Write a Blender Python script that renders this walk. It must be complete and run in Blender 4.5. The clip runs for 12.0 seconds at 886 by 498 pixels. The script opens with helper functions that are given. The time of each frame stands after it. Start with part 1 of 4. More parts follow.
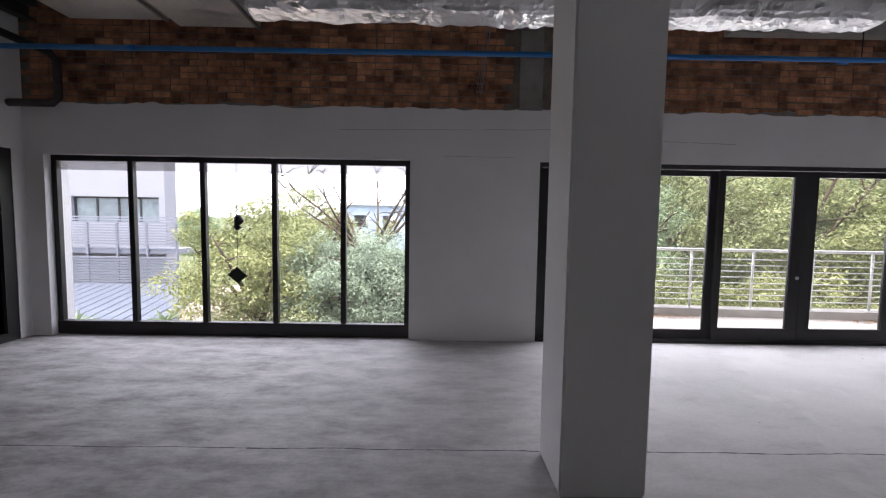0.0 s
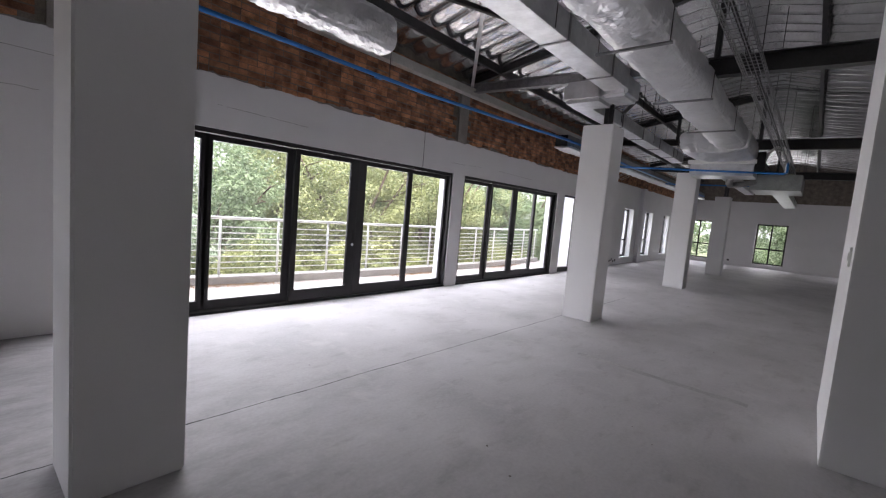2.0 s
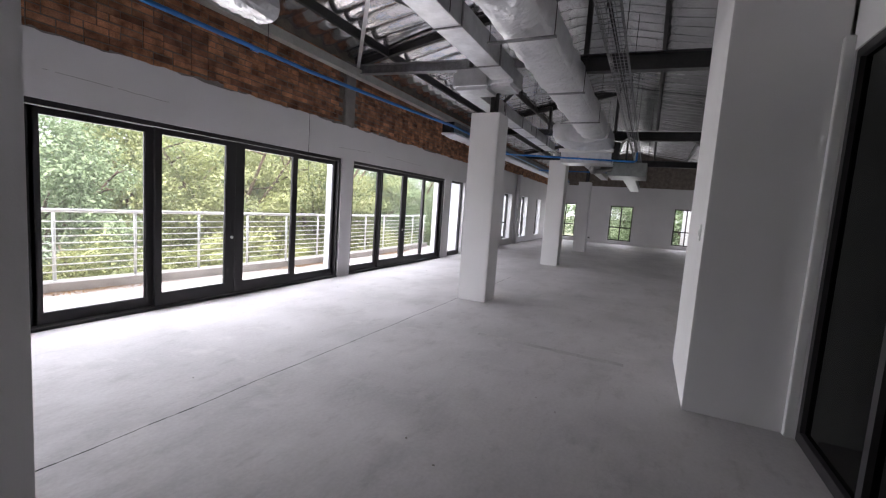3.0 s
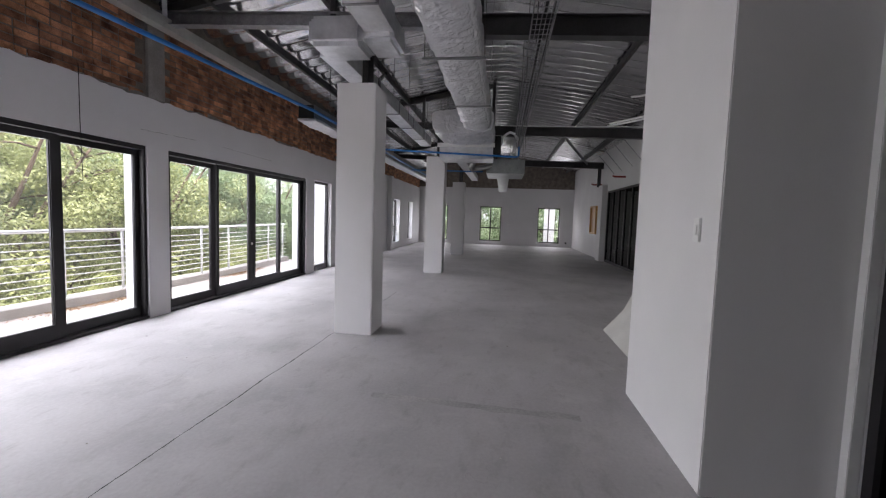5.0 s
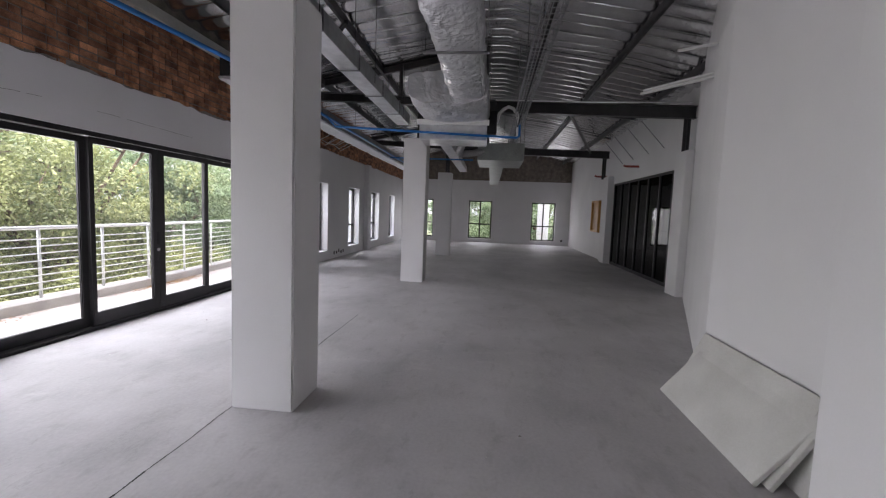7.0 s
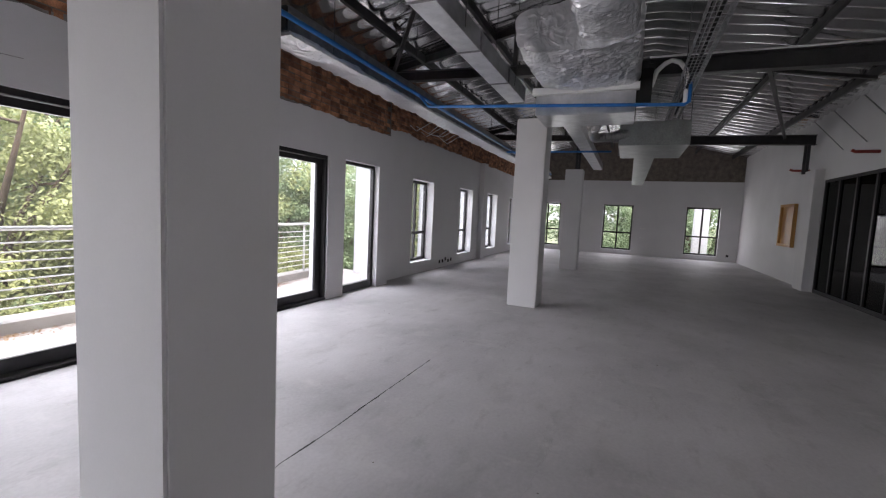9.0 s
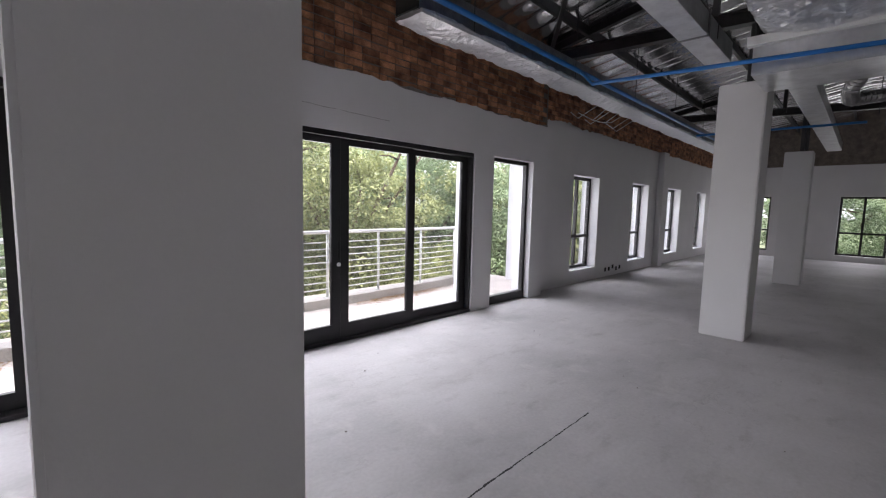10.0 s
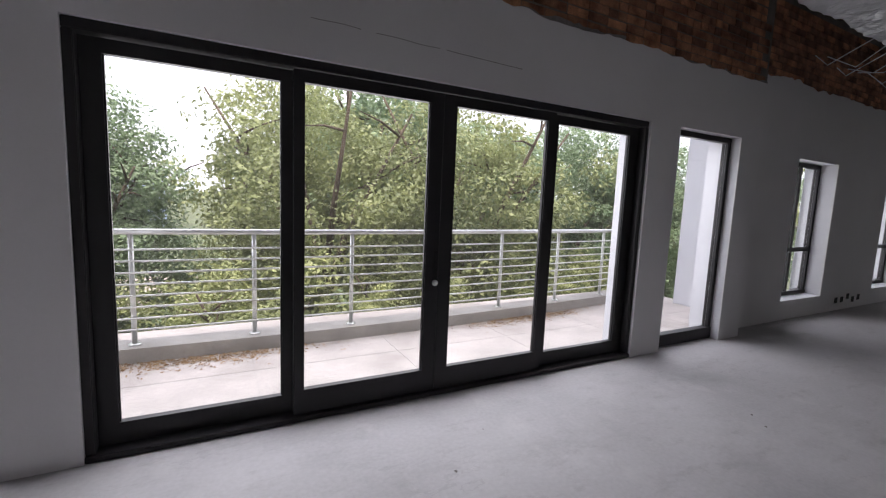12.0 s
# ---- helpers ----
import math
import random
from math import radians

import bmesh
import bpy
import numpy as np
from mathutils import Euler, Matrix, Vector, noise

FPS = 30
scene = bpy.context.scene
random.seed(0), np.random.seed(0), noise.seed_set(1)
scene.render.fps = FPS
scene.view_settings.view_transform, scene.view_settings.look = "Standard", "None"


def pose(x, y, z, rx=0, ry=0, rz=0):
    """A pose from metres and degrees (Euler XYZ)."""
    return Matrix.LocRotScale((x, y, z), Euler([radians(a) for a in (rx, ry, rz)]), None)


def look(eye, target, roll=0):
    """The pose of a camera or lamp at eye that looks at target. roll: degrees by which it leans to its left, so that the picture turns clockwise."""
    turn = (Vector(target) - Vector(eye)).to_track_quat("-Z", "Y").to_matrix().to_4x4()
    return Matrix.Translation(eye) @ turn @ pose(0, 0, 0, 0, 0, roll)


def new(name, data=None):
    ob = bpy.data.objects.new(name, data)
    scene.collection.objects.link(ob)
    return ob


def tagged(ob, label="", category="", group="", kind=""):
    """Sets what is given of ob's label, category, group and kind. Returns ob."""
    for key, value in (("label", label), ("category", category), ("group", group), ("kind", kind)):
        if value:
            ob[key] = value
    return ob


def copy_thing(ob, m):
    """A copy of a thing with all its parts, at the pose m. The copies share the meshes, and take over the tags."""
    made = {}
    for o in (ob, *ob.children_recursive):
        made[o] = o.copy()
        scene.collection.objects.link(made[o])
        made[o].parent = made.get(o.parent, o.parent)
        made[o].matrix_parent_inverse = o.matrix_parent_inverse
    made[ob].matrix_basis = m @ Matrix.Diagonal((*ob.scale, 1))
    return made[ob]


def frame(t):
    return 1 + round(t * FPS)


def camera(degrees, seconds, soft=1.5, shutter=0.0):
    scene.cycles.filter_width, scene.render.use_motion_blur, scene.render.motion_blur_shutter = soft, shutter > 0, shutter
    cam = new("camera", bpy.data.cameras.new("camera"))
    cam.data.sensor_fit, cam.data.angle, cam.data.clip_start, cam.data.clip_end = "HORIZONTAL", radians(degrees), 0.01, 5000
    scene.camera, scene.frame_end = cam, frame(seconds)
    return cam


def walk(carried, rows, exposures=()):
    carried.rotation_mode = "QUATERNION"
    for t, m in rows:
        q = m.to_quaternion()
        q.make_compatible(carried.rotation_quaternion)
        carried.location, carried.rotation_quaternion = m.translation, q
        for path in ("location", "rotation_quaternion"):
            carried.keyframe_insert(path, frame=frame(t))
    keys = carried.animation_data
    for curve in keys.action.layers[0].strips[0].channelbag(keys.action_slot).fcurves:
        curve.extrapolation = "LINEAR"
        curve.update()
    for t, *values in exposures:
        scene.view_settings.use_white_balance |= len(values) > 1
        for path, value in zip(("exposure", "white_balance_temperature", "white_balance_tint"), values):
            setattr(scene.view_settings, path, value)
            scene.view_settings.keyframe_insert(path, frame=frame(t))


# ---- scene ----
SKY, LAMP = 0.13, 2.2
cam = camera(91.9, 12.0, 1.2)
PATH = [
    (0, (-0.056, -0.013, 1.553), (-0.038, 1.982, 1.41), 0.9),
    (0.5, (0.066, -0.057, 1.529), (0.609, 1.863, 1.397), 2.3),
    (1, (0.2, -0.11, 1.519), (1.299, 1.556, 1.389), 3.6),
    (1.5, (0.273, -0.173, 1.53), (1.618, 1.299, 1.371), 4.0),
    (2, (0.287, -0.171, 1.537), (1.798, 1.127, 1.355), 4.9),
    (2.5, (0.267, -0.106, 1.549), (1.965, 0.936, 1.366), 4.6),
    (3, (0.28, 0.027, 1.529), (2.079, 0.875, 1.325), 4.0),
    (3.2, (0.334, 0.093, 1.526), (2.148, 0.903, 1.303), 3.9),
    (4.8, (1.58, 0.691, 1.467), (3.552, 0.988, 1.322), 2.1),
    (5, (1.789, 0.741, 1.476), (3.765, 1.012, 1.327), 1.9),
    (5.5, (2.282, 0.869, 1.499), (4.267, 1.039, 1.326), 1.7),
    (6, (2.786, 0.928, 1.477), (4.776, 1.023, 1.3), 1.2),
    (6.5, (3.306, 0.904, 1.501), (5.291, 1.066, 1.321), 1.2),
    (6.7, (3.54, 0.898, 1.519), (5.525, 1.067, 1.342), 1.7),
    (8.3, (5.199, 0.938, 1.481), (7.13, 1.437, 1.329), 2.5),
    (8.5, (5.43, 0.959, 1.478), (7.362, 1.452, 1.328), 2.7),
    (9, (5.925, 1.006, 1.482), (7.758, 1.789, 1.31), 2.7),
    (9.5, (6.328, 1.154, 1.518), (7.988, 2.255, 1.339), 2.3),
    (10, (6.761, 1.363, 1.511), (8.18, 2.758, 1.314), 1.4),
    (10.5, (7.088, 1.53, 1.521), (8.343, 3.071, 1.299), 1.2),
    (11, (7.377, 1.936, 1.543), (8.532, 3.558, 1.351), 1.6),
    (11.5, (7.69, 2.273, 1.5), (8.678, 4.003, 1.329), 1.9),
    (12, (7.842, 2.627, 1.475), (8.773, 4.381, 1.243), 2.4),
]
walk(cam, [(t, look(eye, target, roll)) for t, eye, target, roll in PATH], exposures=[(t, e, 6680, 19) for t, e in ((0.0, 2.46), (1.5, 2.74), (3.0, 2.92), (6.5, 2.74), (8.5, 2.82), (10.0, 2.57), (11.0, 2.36), (12.0, 1.82))])

# ---- world and light ----
world = bpy.data.worlds.new("world")
scene.world = world
world.use_nodes = True
wn, wl = world.node_tree.nodes, world.node_tree.links
sky = wn.new("ShaderNodeTexSky")
sky.sky_type = "NISHITA"
sky.sun_disc = False
sky.sun_elevation, sky.sun_rotation = radians(70), radians(203)
sky.air_density, sky.dust_density, sky.ozone_density = 1.0, 4.0, 1.0
# an overcast sky: the clear sky's colour is washed out by cloud
cloud = wn.new("ShaderNodeMix")
cloud.data_type = "RGBA"
cloud.inputs["Factor"].default_value = 0.8
cloud.inputs["B"].default_value = (6.2, 6.5, 7.3, 1)
wl.new(sky.outputs["Color"], cloud.inputs["A"])
wl.new(cloud.outputs["Result"], wn["Background"].inputs["Color"])
wn["Background"].inputs["Strength"].default_value = SKY
sun = new("sun", bpy.data.lights.new("sun", "SUN"))
sun.data.energy, sun.data.angle, sun.data.color = 2.0, radians(20), (1.0, 0.96, 0.9)
sun.matrix_world = look((0, 0, 30), (2.5, 6, 12))


def daylight(x0, x1, y, z0, z1, watts, face, dip=0.0):
    """Sky light that comes in through an opening, from above by dip."""
    lamp = new("window_light", bpy.data.lights.new("window_light", "AREA"))
    lamp.data.shape, lamp.data.size, lamp.data.size_y = "RECTANGLE", x1 - x0, z1 - z0
    lamp.data.energy, lamp.data.color = watts * (x1 - x0) * (z1 - z0), (0.93, 0.96, 1.0)
    c = ((x0 + x1) / 2, y, (z0 + z1) / 2) if face == "y" else (y, (x0 + x1) / 2, (z0 + z1) / 2)
    lamp.matrix_world = look(c, (c[0], c[1] - 1, c[2] - dip) if face == "y" else (c[0] - 1, c[1], c[2]))


for x0, x1 in ((-4.85, -0.5), (1.3, 6.75), (7.3, 11.35), (11.9, 12.85)):
    daylight(x0, x1, 6.3, 0.5, 2.4, LAMP * (0.26 if x1 < 0 else 1.0), "y", 0.75)
for x0, x1 in ((14.7, 15.75), (17.7, 18.7), (20.4, 21.4), (23.4, 24.3)):
    daylight(x0, x1, 5.92, 0.35, 2.1, LAMP * 0.7, "y")
for y0, y1 in ((4.0, 5.0), (0.95, 1.95), (-2.3, -1.3)):
    daylight(y0, y1, 26.42, 0.3, 2.05, LAMP * 0.45, "x")


# ---- materials ----
def mat(name, base, rough=0.6, metal=0.0, var=0.15, scale=4.0, fine=60.0, bump=0.1, tint=None, spec=0.5, dist=0.01, isl="", stretch=(1, 1, 1)):
    """A surface with variation at two scales and fine relief, in world metres."""
    m = bpy.data.materials.new(name)
    m.use_nodes = True
    n, l = m.node_tree.nodes, m.node_tree.links
    b = n["Principled BSDF"]
    b.inputs["Roughness"].default_value, b.inputs["Metallic"].default_value = rough, metal
    b.inputs["Specular IOR Level"].default_value = spec
    geo = n.new("ShaderNodeNewGeometry")
    mp = n.new("ShaderNodeMapping")
    mp.inputs["Scale"].default_value = stretch
    l.new(geo.outputs["Position"], mp.inputs["Vector"])
    n1, n2 = n.new("ShaderNodeTexNoise"), n.new("ShaderNodeTexNoise")
    for t, sc, det in ((n1, scale, 6), (n2, fine, 3)):
        t.inputs["Scale"].default_value, t.inputs["Detail"].default_value = sc, det
        l.new(mp.outputs["Vector"], t.inputs["Vector"])
    ramp = n.new("ShaderNodeValToRGB")
    ramp.color_ramp.elements[0].position, ramp.color_ramp.elements[1].position = 0.3, 0.72
    lo = [c * (1 - var) for c in base]
    hi = [min(1, c * (1 + var * 0.5)) for c in (tint or base)]
    ramp.color_ramp.elements[0].color, ramp.color_ramp.elements[1].color = (*lo, 1), (*hi, 1)
    l.new(n1.outputs["Fac"], ramp.inputs["Fac"])
    col = ramp.outputs["Color"]
    mix = n.new("ShaderNodeMix")
    mix.data_type, mix.blend_type = "RGBA", "OVERLAY"
    mix.inputs["Factor"].default_value = min(0.5, var * 1.2)
    l.new(col, mix.inputs["A"])
    l.new(n2.outputs["Fac"], mix.inputs["B"])
    col = mix.outputs["Result"]
    if isl:
        if isl == "object":
            rnd = n.new("ShaderNodeObjectInfo").outputs["Random"]
        else:
            rnd = geo.outputs["Random Per Island"]
        r2 = n.new("ShaderNodeValToRGB")
        els = r2.color_ramp.elements
        els[0].color, els[1].color = (0.45, 0.42, 0.42, 1), (1.5, 1.35, 1.15, 1)
        e = els.new(0.5)
        e.color = (1.0, 0.92, 0.85, 1)
        l.new(rnd, r2.inputs["Fac"])
        m2 = n.new("ShaderNodeMix")
        m2.data_type, m2.blend_type = "RGBA", "MULTIPLY"
        m2.inputs["Factor"].default_value = 0.9
        l.new(col, m2.inputs["A"])
        l.new(r2.outputs["Color"], m2.inputs["B"])
        col = m2.outputs["Result"]
    l.new(col, b.inputs["Base Color"])
    if bump:
        bp = n.new("ShaderNodeBump")
        bp.inputs["Strength"].default_value, bp.inputs["Distance"].default_value = bump, dist
        l.new(n2.outputs["Fac"], bp.inputs["Height"])
        l.new(bp.outputs["Normal"], b.inputs["Normal"])
    return m


def glass(name, tint=(0.97, 0.98, 0.97), haze=0.0):
    """A thin pane: clear, with a Fresnel gloss."""
    m = bpy.data.materials.new(name)
    m.use_nodes = True
    n, l = m.node_tree.nodes, m.node_tree.links
    n.remove(n["Principled BSDF"])
    tr, gl, mx, lw = n.new("ShaderNodeBsdfTransparent"), n.new("ShaderNodeBsdfGlossy"), n.new("ShaderNodeMixShader"), n.new("ShaderNodeLayerWeight")
    tr.inputs["Color"].default_value = (*tint, 1)
    gl.inputs["Roughness"].default_value = 0.02
    pw, ad = n.new("ShaderNodeMath"), n.new("ShaderNodeMath")
    pw.operation, ad.operation = "POWER", "MULTIPLY_ADD"
    pw.inputs[1].default_value, ad.inputs[1].default_value, ad.inputs[2].default_value = 5.0, 0.6, 0.025
    l.new(lw.outputs["Facing"], pw.inputs[0])
    l.new(pw.outputs[0], ad.inputs[0])
    l.new(ad.outputs[0], mx.inputs[0])
    first = tr.outputs[0]
    if haze:
        df, mh = n.new("ShaderNodeBsdfTranslucent"), n.new("ShaderNodeMixShader")
        df.inputs["Color"].default_value = (0.6, 0.6, 0.58, 1)
        mh.inputs[0].default_value = haze
        l.new(tr.outputs[0], mh.inputs[1])
        l.new(df.outputs[0], mh.inputs[2])
        first = mh.outputs[0]
    l.new(first, mx.inputs[1])
    l.new(gl.outputs[0], mx.inputs[2])
    l.new(mx.outputs[0], n["Material Output"].inputs["Surface"])
    return m


def leaf_mat(name, a, b):
    m = bpy.data.materials.new(name)
    m.use_nodes = True
    n, l = m.node_tree.nodes, m.node_tree.links
    p = n["Principled BSDF"]
    p.inputs["Roughness"].default_value = 0.55
    geo, rp = n.new("ShaderNodeNewGeometry"), n.new("ShaderNodeValToRGB")
    ns, mx = n.new("ShaderNodeTexNoise"), n.new("ShaderNodeMath")
    ns.inputs["Scale"].default_value, ns.inputs["Detail"].default_value = 0.55, 3
    l.new(geo.outputs["Position"], ns.inputs["Vector"])
    mx.operation = "MULTIPLY_ADD"
    mx.inputs[1].default_value = 0.45
    l.new(geo.outputs["Random Per Island"], mx.inputs[0])
    sc = n.new("ShaderNodeMath")
    sc.operation = "MULTIPLY_ADD"
    sc.inputs[1].default_value, sc.inputs[2].default_value = 1.5, -0.5
    l.new(ns.outputs["Fac"], sc.inputs[0])
    l.new(sc.outputs[0], mx.inputs[2])
    rp.color_ramp.elements[0].color, rp.color_ramp.elements[1].color = (*a, 1), (*b, 1)
    l.new(mx.outputs[0], rp.inputs["Fac"])
    l.new(rp.outputs["Color"], p.inputs["Base Color"])
    ts, ms = n.new("ShaderNodeBsdfTranslucent"), n.new("ShaderNodeMixShader")
    ms.inputs[0].default_value = 0.35
    l.new(rp.outputs["Color"], ts.inputs["Color"])
    l.new(p.outputs[0], ms.inputs[1])
    l.new(ts.outputs[0], ms.inputs[2])
    l.new(ms.outputs[0], n["Material Output"].inputs["Surface"])
    return m


def concrete_mat():
    """Worn screed: pale grey with dark blotches, scuffs, dusty patches and a dimmed west end."""
    m = mat("screed", (0.455, 0.44, 0.445), 0.62, 0, 0.1, 0.9, 38, 0.06, (0.53, 0.51, 0.515), 0.35, 0.006)
    n, l = m.node_tree.nodes, m.node_tree.links
    b = n["Principled BSDF"]
    src = b.inputs["Base Color"].links[0].from_socket
    geo = next(x for x in n if x.type == "NEW_GEOMETRY")
    for sc, lo, hi, tone, amt, st in ((2.6, 0.52, 0.74, (0.22, 0.205, 0.195), 0.32, (1, 1.7, 1)), (9.0, 0.56, 0.70, (0.23, 0.215, 0.205), 0.3, (0.7, 1.5, 1)), (5.5, 0.56, 0.7, (0.58, 0.56, 0.55), 0.5, (1.3, 0.8, 1))):
        mp, ns, rp, mx = n.new("ShaderNodeMapping"), n.new("ShaderNodeTexNoise"), n.new("ShaderNodeMapRange"), n.new("ShaderNodeMix")
        mp.inputs["Scale"].default_value, mp.inputs["Location"].default_value = st, (sc, sc * 2, 0)
        ns.inputs["Scale"].default_value, ns.inputs["Detail"].default_value, ns.inputs["Roughness"].default_value = sc * 0.5, 8, 0.65
        rp.inputs["From Min"].default_value, rp.inputs["From Max"].default_value, rp.inputs["To Max"].default_value = lo, hi, amt
        mx.data_type = "RGBA"
        mx.inputs["B"].default_value = (*tone, 1)
        l.new(geo.outputs["Position"], mp.inputs["Vector"])
        l.new(mp.outputs["Vector"], ns.inputs["Vector"])
        l.new(ns.outputs["Fac"], rp.inputs["Value"])
        l.new(rp.outputs["Result"], mx.inputs["Factor"])
        l.new(src, mx.inputs["A"])
        src = mx.outputs["Result"]
    # thin broken trowel edges and hairline scuffs
    for sc, at, width, amt in ((0.55, 0.5, 0.003, 0.12),):
        mp, ns, ds = n.new("ShaderNodeMapping"), n.new("ShaderNodeTexNoise"), n.new("ShaderNodeMath")
        mask, mr, mu, mx = n.new("ShaderNodeTexNoise"), n.new("ShaderNodeMapRange"), n.new("ShaderNodeMath"), n.new("ShaderNodeMix")
        mp.inputs["Scale"].default_value, mp.inputs["Location"].default_value = (0.7, 1.5, 1), (sc * 3, sc, 0)
        ns.inputs["Scale"].default_value, ns.inputs["Detail"].default_value, ns.inputs["Roughness"].default_value = sc, 9, 0.6
        ds.operation, mu.operation, mx.data_type = "COMPARE", "MULTIPLY", "RGBA"
        ds.inputs[1].default_value, ds.inputs[2].default_value = at, width
        mask.inputs["Scale"].default_value, mask.inputs["Detail"].default_value = sc * 1.7, 4
        mr.inputs["From Min"].default_value, mr.inputs["From Max"].default_value, mr.inputs["To Max"].default_value = 0.5, 0.62, amt
        mx.inputs["B"].default_value = (0.15, 0.135, 0.125, 1)
        l.new(geo.outputs["Position"], mp.inputs["Vector"])
        l.new(mp.outputs["Vector"], ns.inputs["Vector"])
        l.new(mp.outputs["Vector"], mask.inputs["Vector"])
        l.new(ns.outputs["Fac"], ds.inputs[0])
        l.new(mask.outputs["Fac"], mr.inputs["Value"])
        l.new(ds.outputs[0], mu.inputs[0])
        l.new(mr.outputs["Result"], mu.inputs[1])
        l.new(mu.outputs[0], mx.inputs["Factor"])
        l.new(src, mx.inputs["A"])
        src = mx.outputs["Result"]
    # trodden brown dirt and scuffs; darkening westward also paints in weaker light there
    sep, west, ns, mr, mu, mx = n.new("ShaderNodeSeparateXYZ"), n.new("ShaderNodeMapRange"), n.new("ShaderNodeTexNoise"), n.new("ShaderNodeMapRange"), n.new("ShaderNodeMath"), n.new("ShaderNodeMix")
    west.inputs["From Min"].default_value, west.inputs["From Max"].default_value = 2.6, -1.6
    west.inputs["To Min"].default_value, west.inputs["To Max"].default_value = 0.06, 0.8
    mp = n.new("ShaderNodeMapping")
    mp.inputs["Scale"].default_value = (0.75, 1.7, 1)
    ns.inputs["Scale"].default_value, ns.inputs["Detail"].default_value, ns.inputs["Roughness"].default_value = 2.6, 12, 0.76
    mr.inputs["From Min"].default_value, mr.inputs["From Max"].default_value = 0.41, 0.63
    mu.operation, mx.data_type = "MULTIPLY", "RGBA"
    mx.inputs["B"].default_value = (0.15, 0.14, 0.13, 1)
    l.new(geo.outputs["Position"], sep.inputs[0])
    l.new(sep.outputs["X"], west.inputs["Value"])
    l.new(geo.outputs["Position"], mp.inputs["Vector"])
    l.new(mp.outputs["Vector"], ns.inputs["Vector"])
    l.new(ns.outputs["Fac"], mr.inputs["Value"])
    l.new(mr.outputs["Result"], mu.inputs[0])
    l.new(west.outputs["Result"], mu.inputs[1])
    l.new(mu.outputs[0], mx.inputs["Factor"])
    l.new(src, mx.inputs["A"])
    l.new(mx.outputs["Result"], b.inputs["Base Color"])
    return m


def foil_mat(name, base, rough, scale):
    """Aluminium foil with sharp pinched creases."""
    m = mat(name, base, rough, 0.92, 0.08, 4, 30, 0)
    n, l = m.node_tree.nodes, m.node_tree.links
    geo = next(x for x in n if x.type == "NEW_GEOMETRY")
    height = None
    for sc, w in ((scale, 1.0), (scale * 2.3, 0.5)):
        ns, sb, ab, ml = n.new("ShaderNodeTexNoise"), n.new("ShaderNodeMath"), n.new("ShaderNodeMath"), n.new("ShaderNodeMath")
        ns.inputs["Scale"].default_value, ns.inputs["Detail"].default_value, ns.inputs["Distortion"].default_value = sc, 2, 0.7
        sb.operation, ab.operation, ml.operation = "SUBTRACT", "ABSOLUTE", "MULTIPLY_ADD"
        sb.inputs[1].default_value, ml.inputs[1].default_value, ml.inputs[2].default_value = 0.5, -w, 0.0
        l.new(geo.outputs["Position"], ns.inputs["Vector"])
        l.new(ns.outputs["Fac"], sb.inputs[0])
        l.new(sb.outputs[0], ab.inputs[0])
        l.new(ab.outputs[0], ml.inputs[0])
        if height is not None:
            l.new(height, ml.inputs[2])
        height = ml.outputs[0]
    bp = n.new("ShaderNodeBump")
    bp.inputs["Strength"].default_value, bp.inputs["Distance"].default_value = 0.7, 0.075
    l.new(height, bp.inputs["Height"])
    l.new(bp.outputs["Normal"], n["Principled BSDF"].inputs["Normal"])
    return m


PAINT = mat("white_wall_paint", (0.74, 0.73, 0.735), 0.7, 0, 0.05, 1.2, 90, 0.12, None, 0.3, 0.004)
PAINT_OUT = mat("outside_paint", (0.66, 0.66, 0.69), 0.75, 0, 0.05, 1.5, 60, 0.15)
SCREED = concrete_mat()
RENDER = mat("raw_render", (0.27, 0.25, 0.235), 0.9, 0, 0.3, 5, 70, 0.6, None, 0.2, 0.01)
MORTAR = mat("mortar", (0.22, 0.185, 0.16), 0.95, 0, 0.35, 6, 80, 0.6, None, 0.2, 0.012)
BRICK = mat("brick_single", (0.33, 0.155, 0.095), 0.85, 0, 0.5, 7, 90, 0.6, (0.46, 0.245, 0.155), 0.2, 0.008, "object")
BRICKS = mat("brick_joined", (0.33, 0.155, 0.095), 0.85, 0, 0.5, 7, 90, 0.6, (0.46, 0.245, 0.155), 0.2, 0.008, "island")
CONC = mat("cast_concrete", (0.30, 0.28, 0.26), 0.85, 0, 0.25, 5, 60, 0.4)
FRAME = mat("dark_aluminium", (0.028, 0.026, 0.028), 0.4, 0.0, 0.12, 3, 120, 0.04, None, 0.3)
PANE = glass("dusty_clear_glass", (0.97, 0.98, 0.97), 0.01)
FILM = glass("film_glass", (0.55, 0.55, 0.55), 0.1)
SMOKED = glass("smoked_glass", (0.14, 0.15, 0.145))
STEEL = mat("painted_steel", (0.055, 0.053, 0.055), 0.45, 0.3, 0.3, 4, 60, 0.1)
STEEL_LT = mat("galvanised_steel", (0.32, 0.32, 0.33), 0.4, 0.85, 0.25, 9, 40, 0.05)
DUCT = mat("galvanised_duct", (0.72, 0.73, 0.75), 0.34, 0.9, 0.18, 6, 25, 0.06)
DULL = mat("dull_grey_duct", (0.34, 0.36, 0.35), 0.42, 0.6, 0.2, 5, 40, 0.05)
PALE = mat("pale_duct_board", (0.66, 0.66, 0.62), 0.35, 0.5, 0.2, 2, 20, 0.08)
FOIL = foil_mat("crumpled_foil", (0.80, 0.80, 0.82), 0.32, 3.2)
ROOFFOIL = mat("foil_roof_lining", (0.74, 0.74, 0.75), 0.17, 0.95, 0.2, 2.5, 9, 0.2, None, 0.5, 0.03)
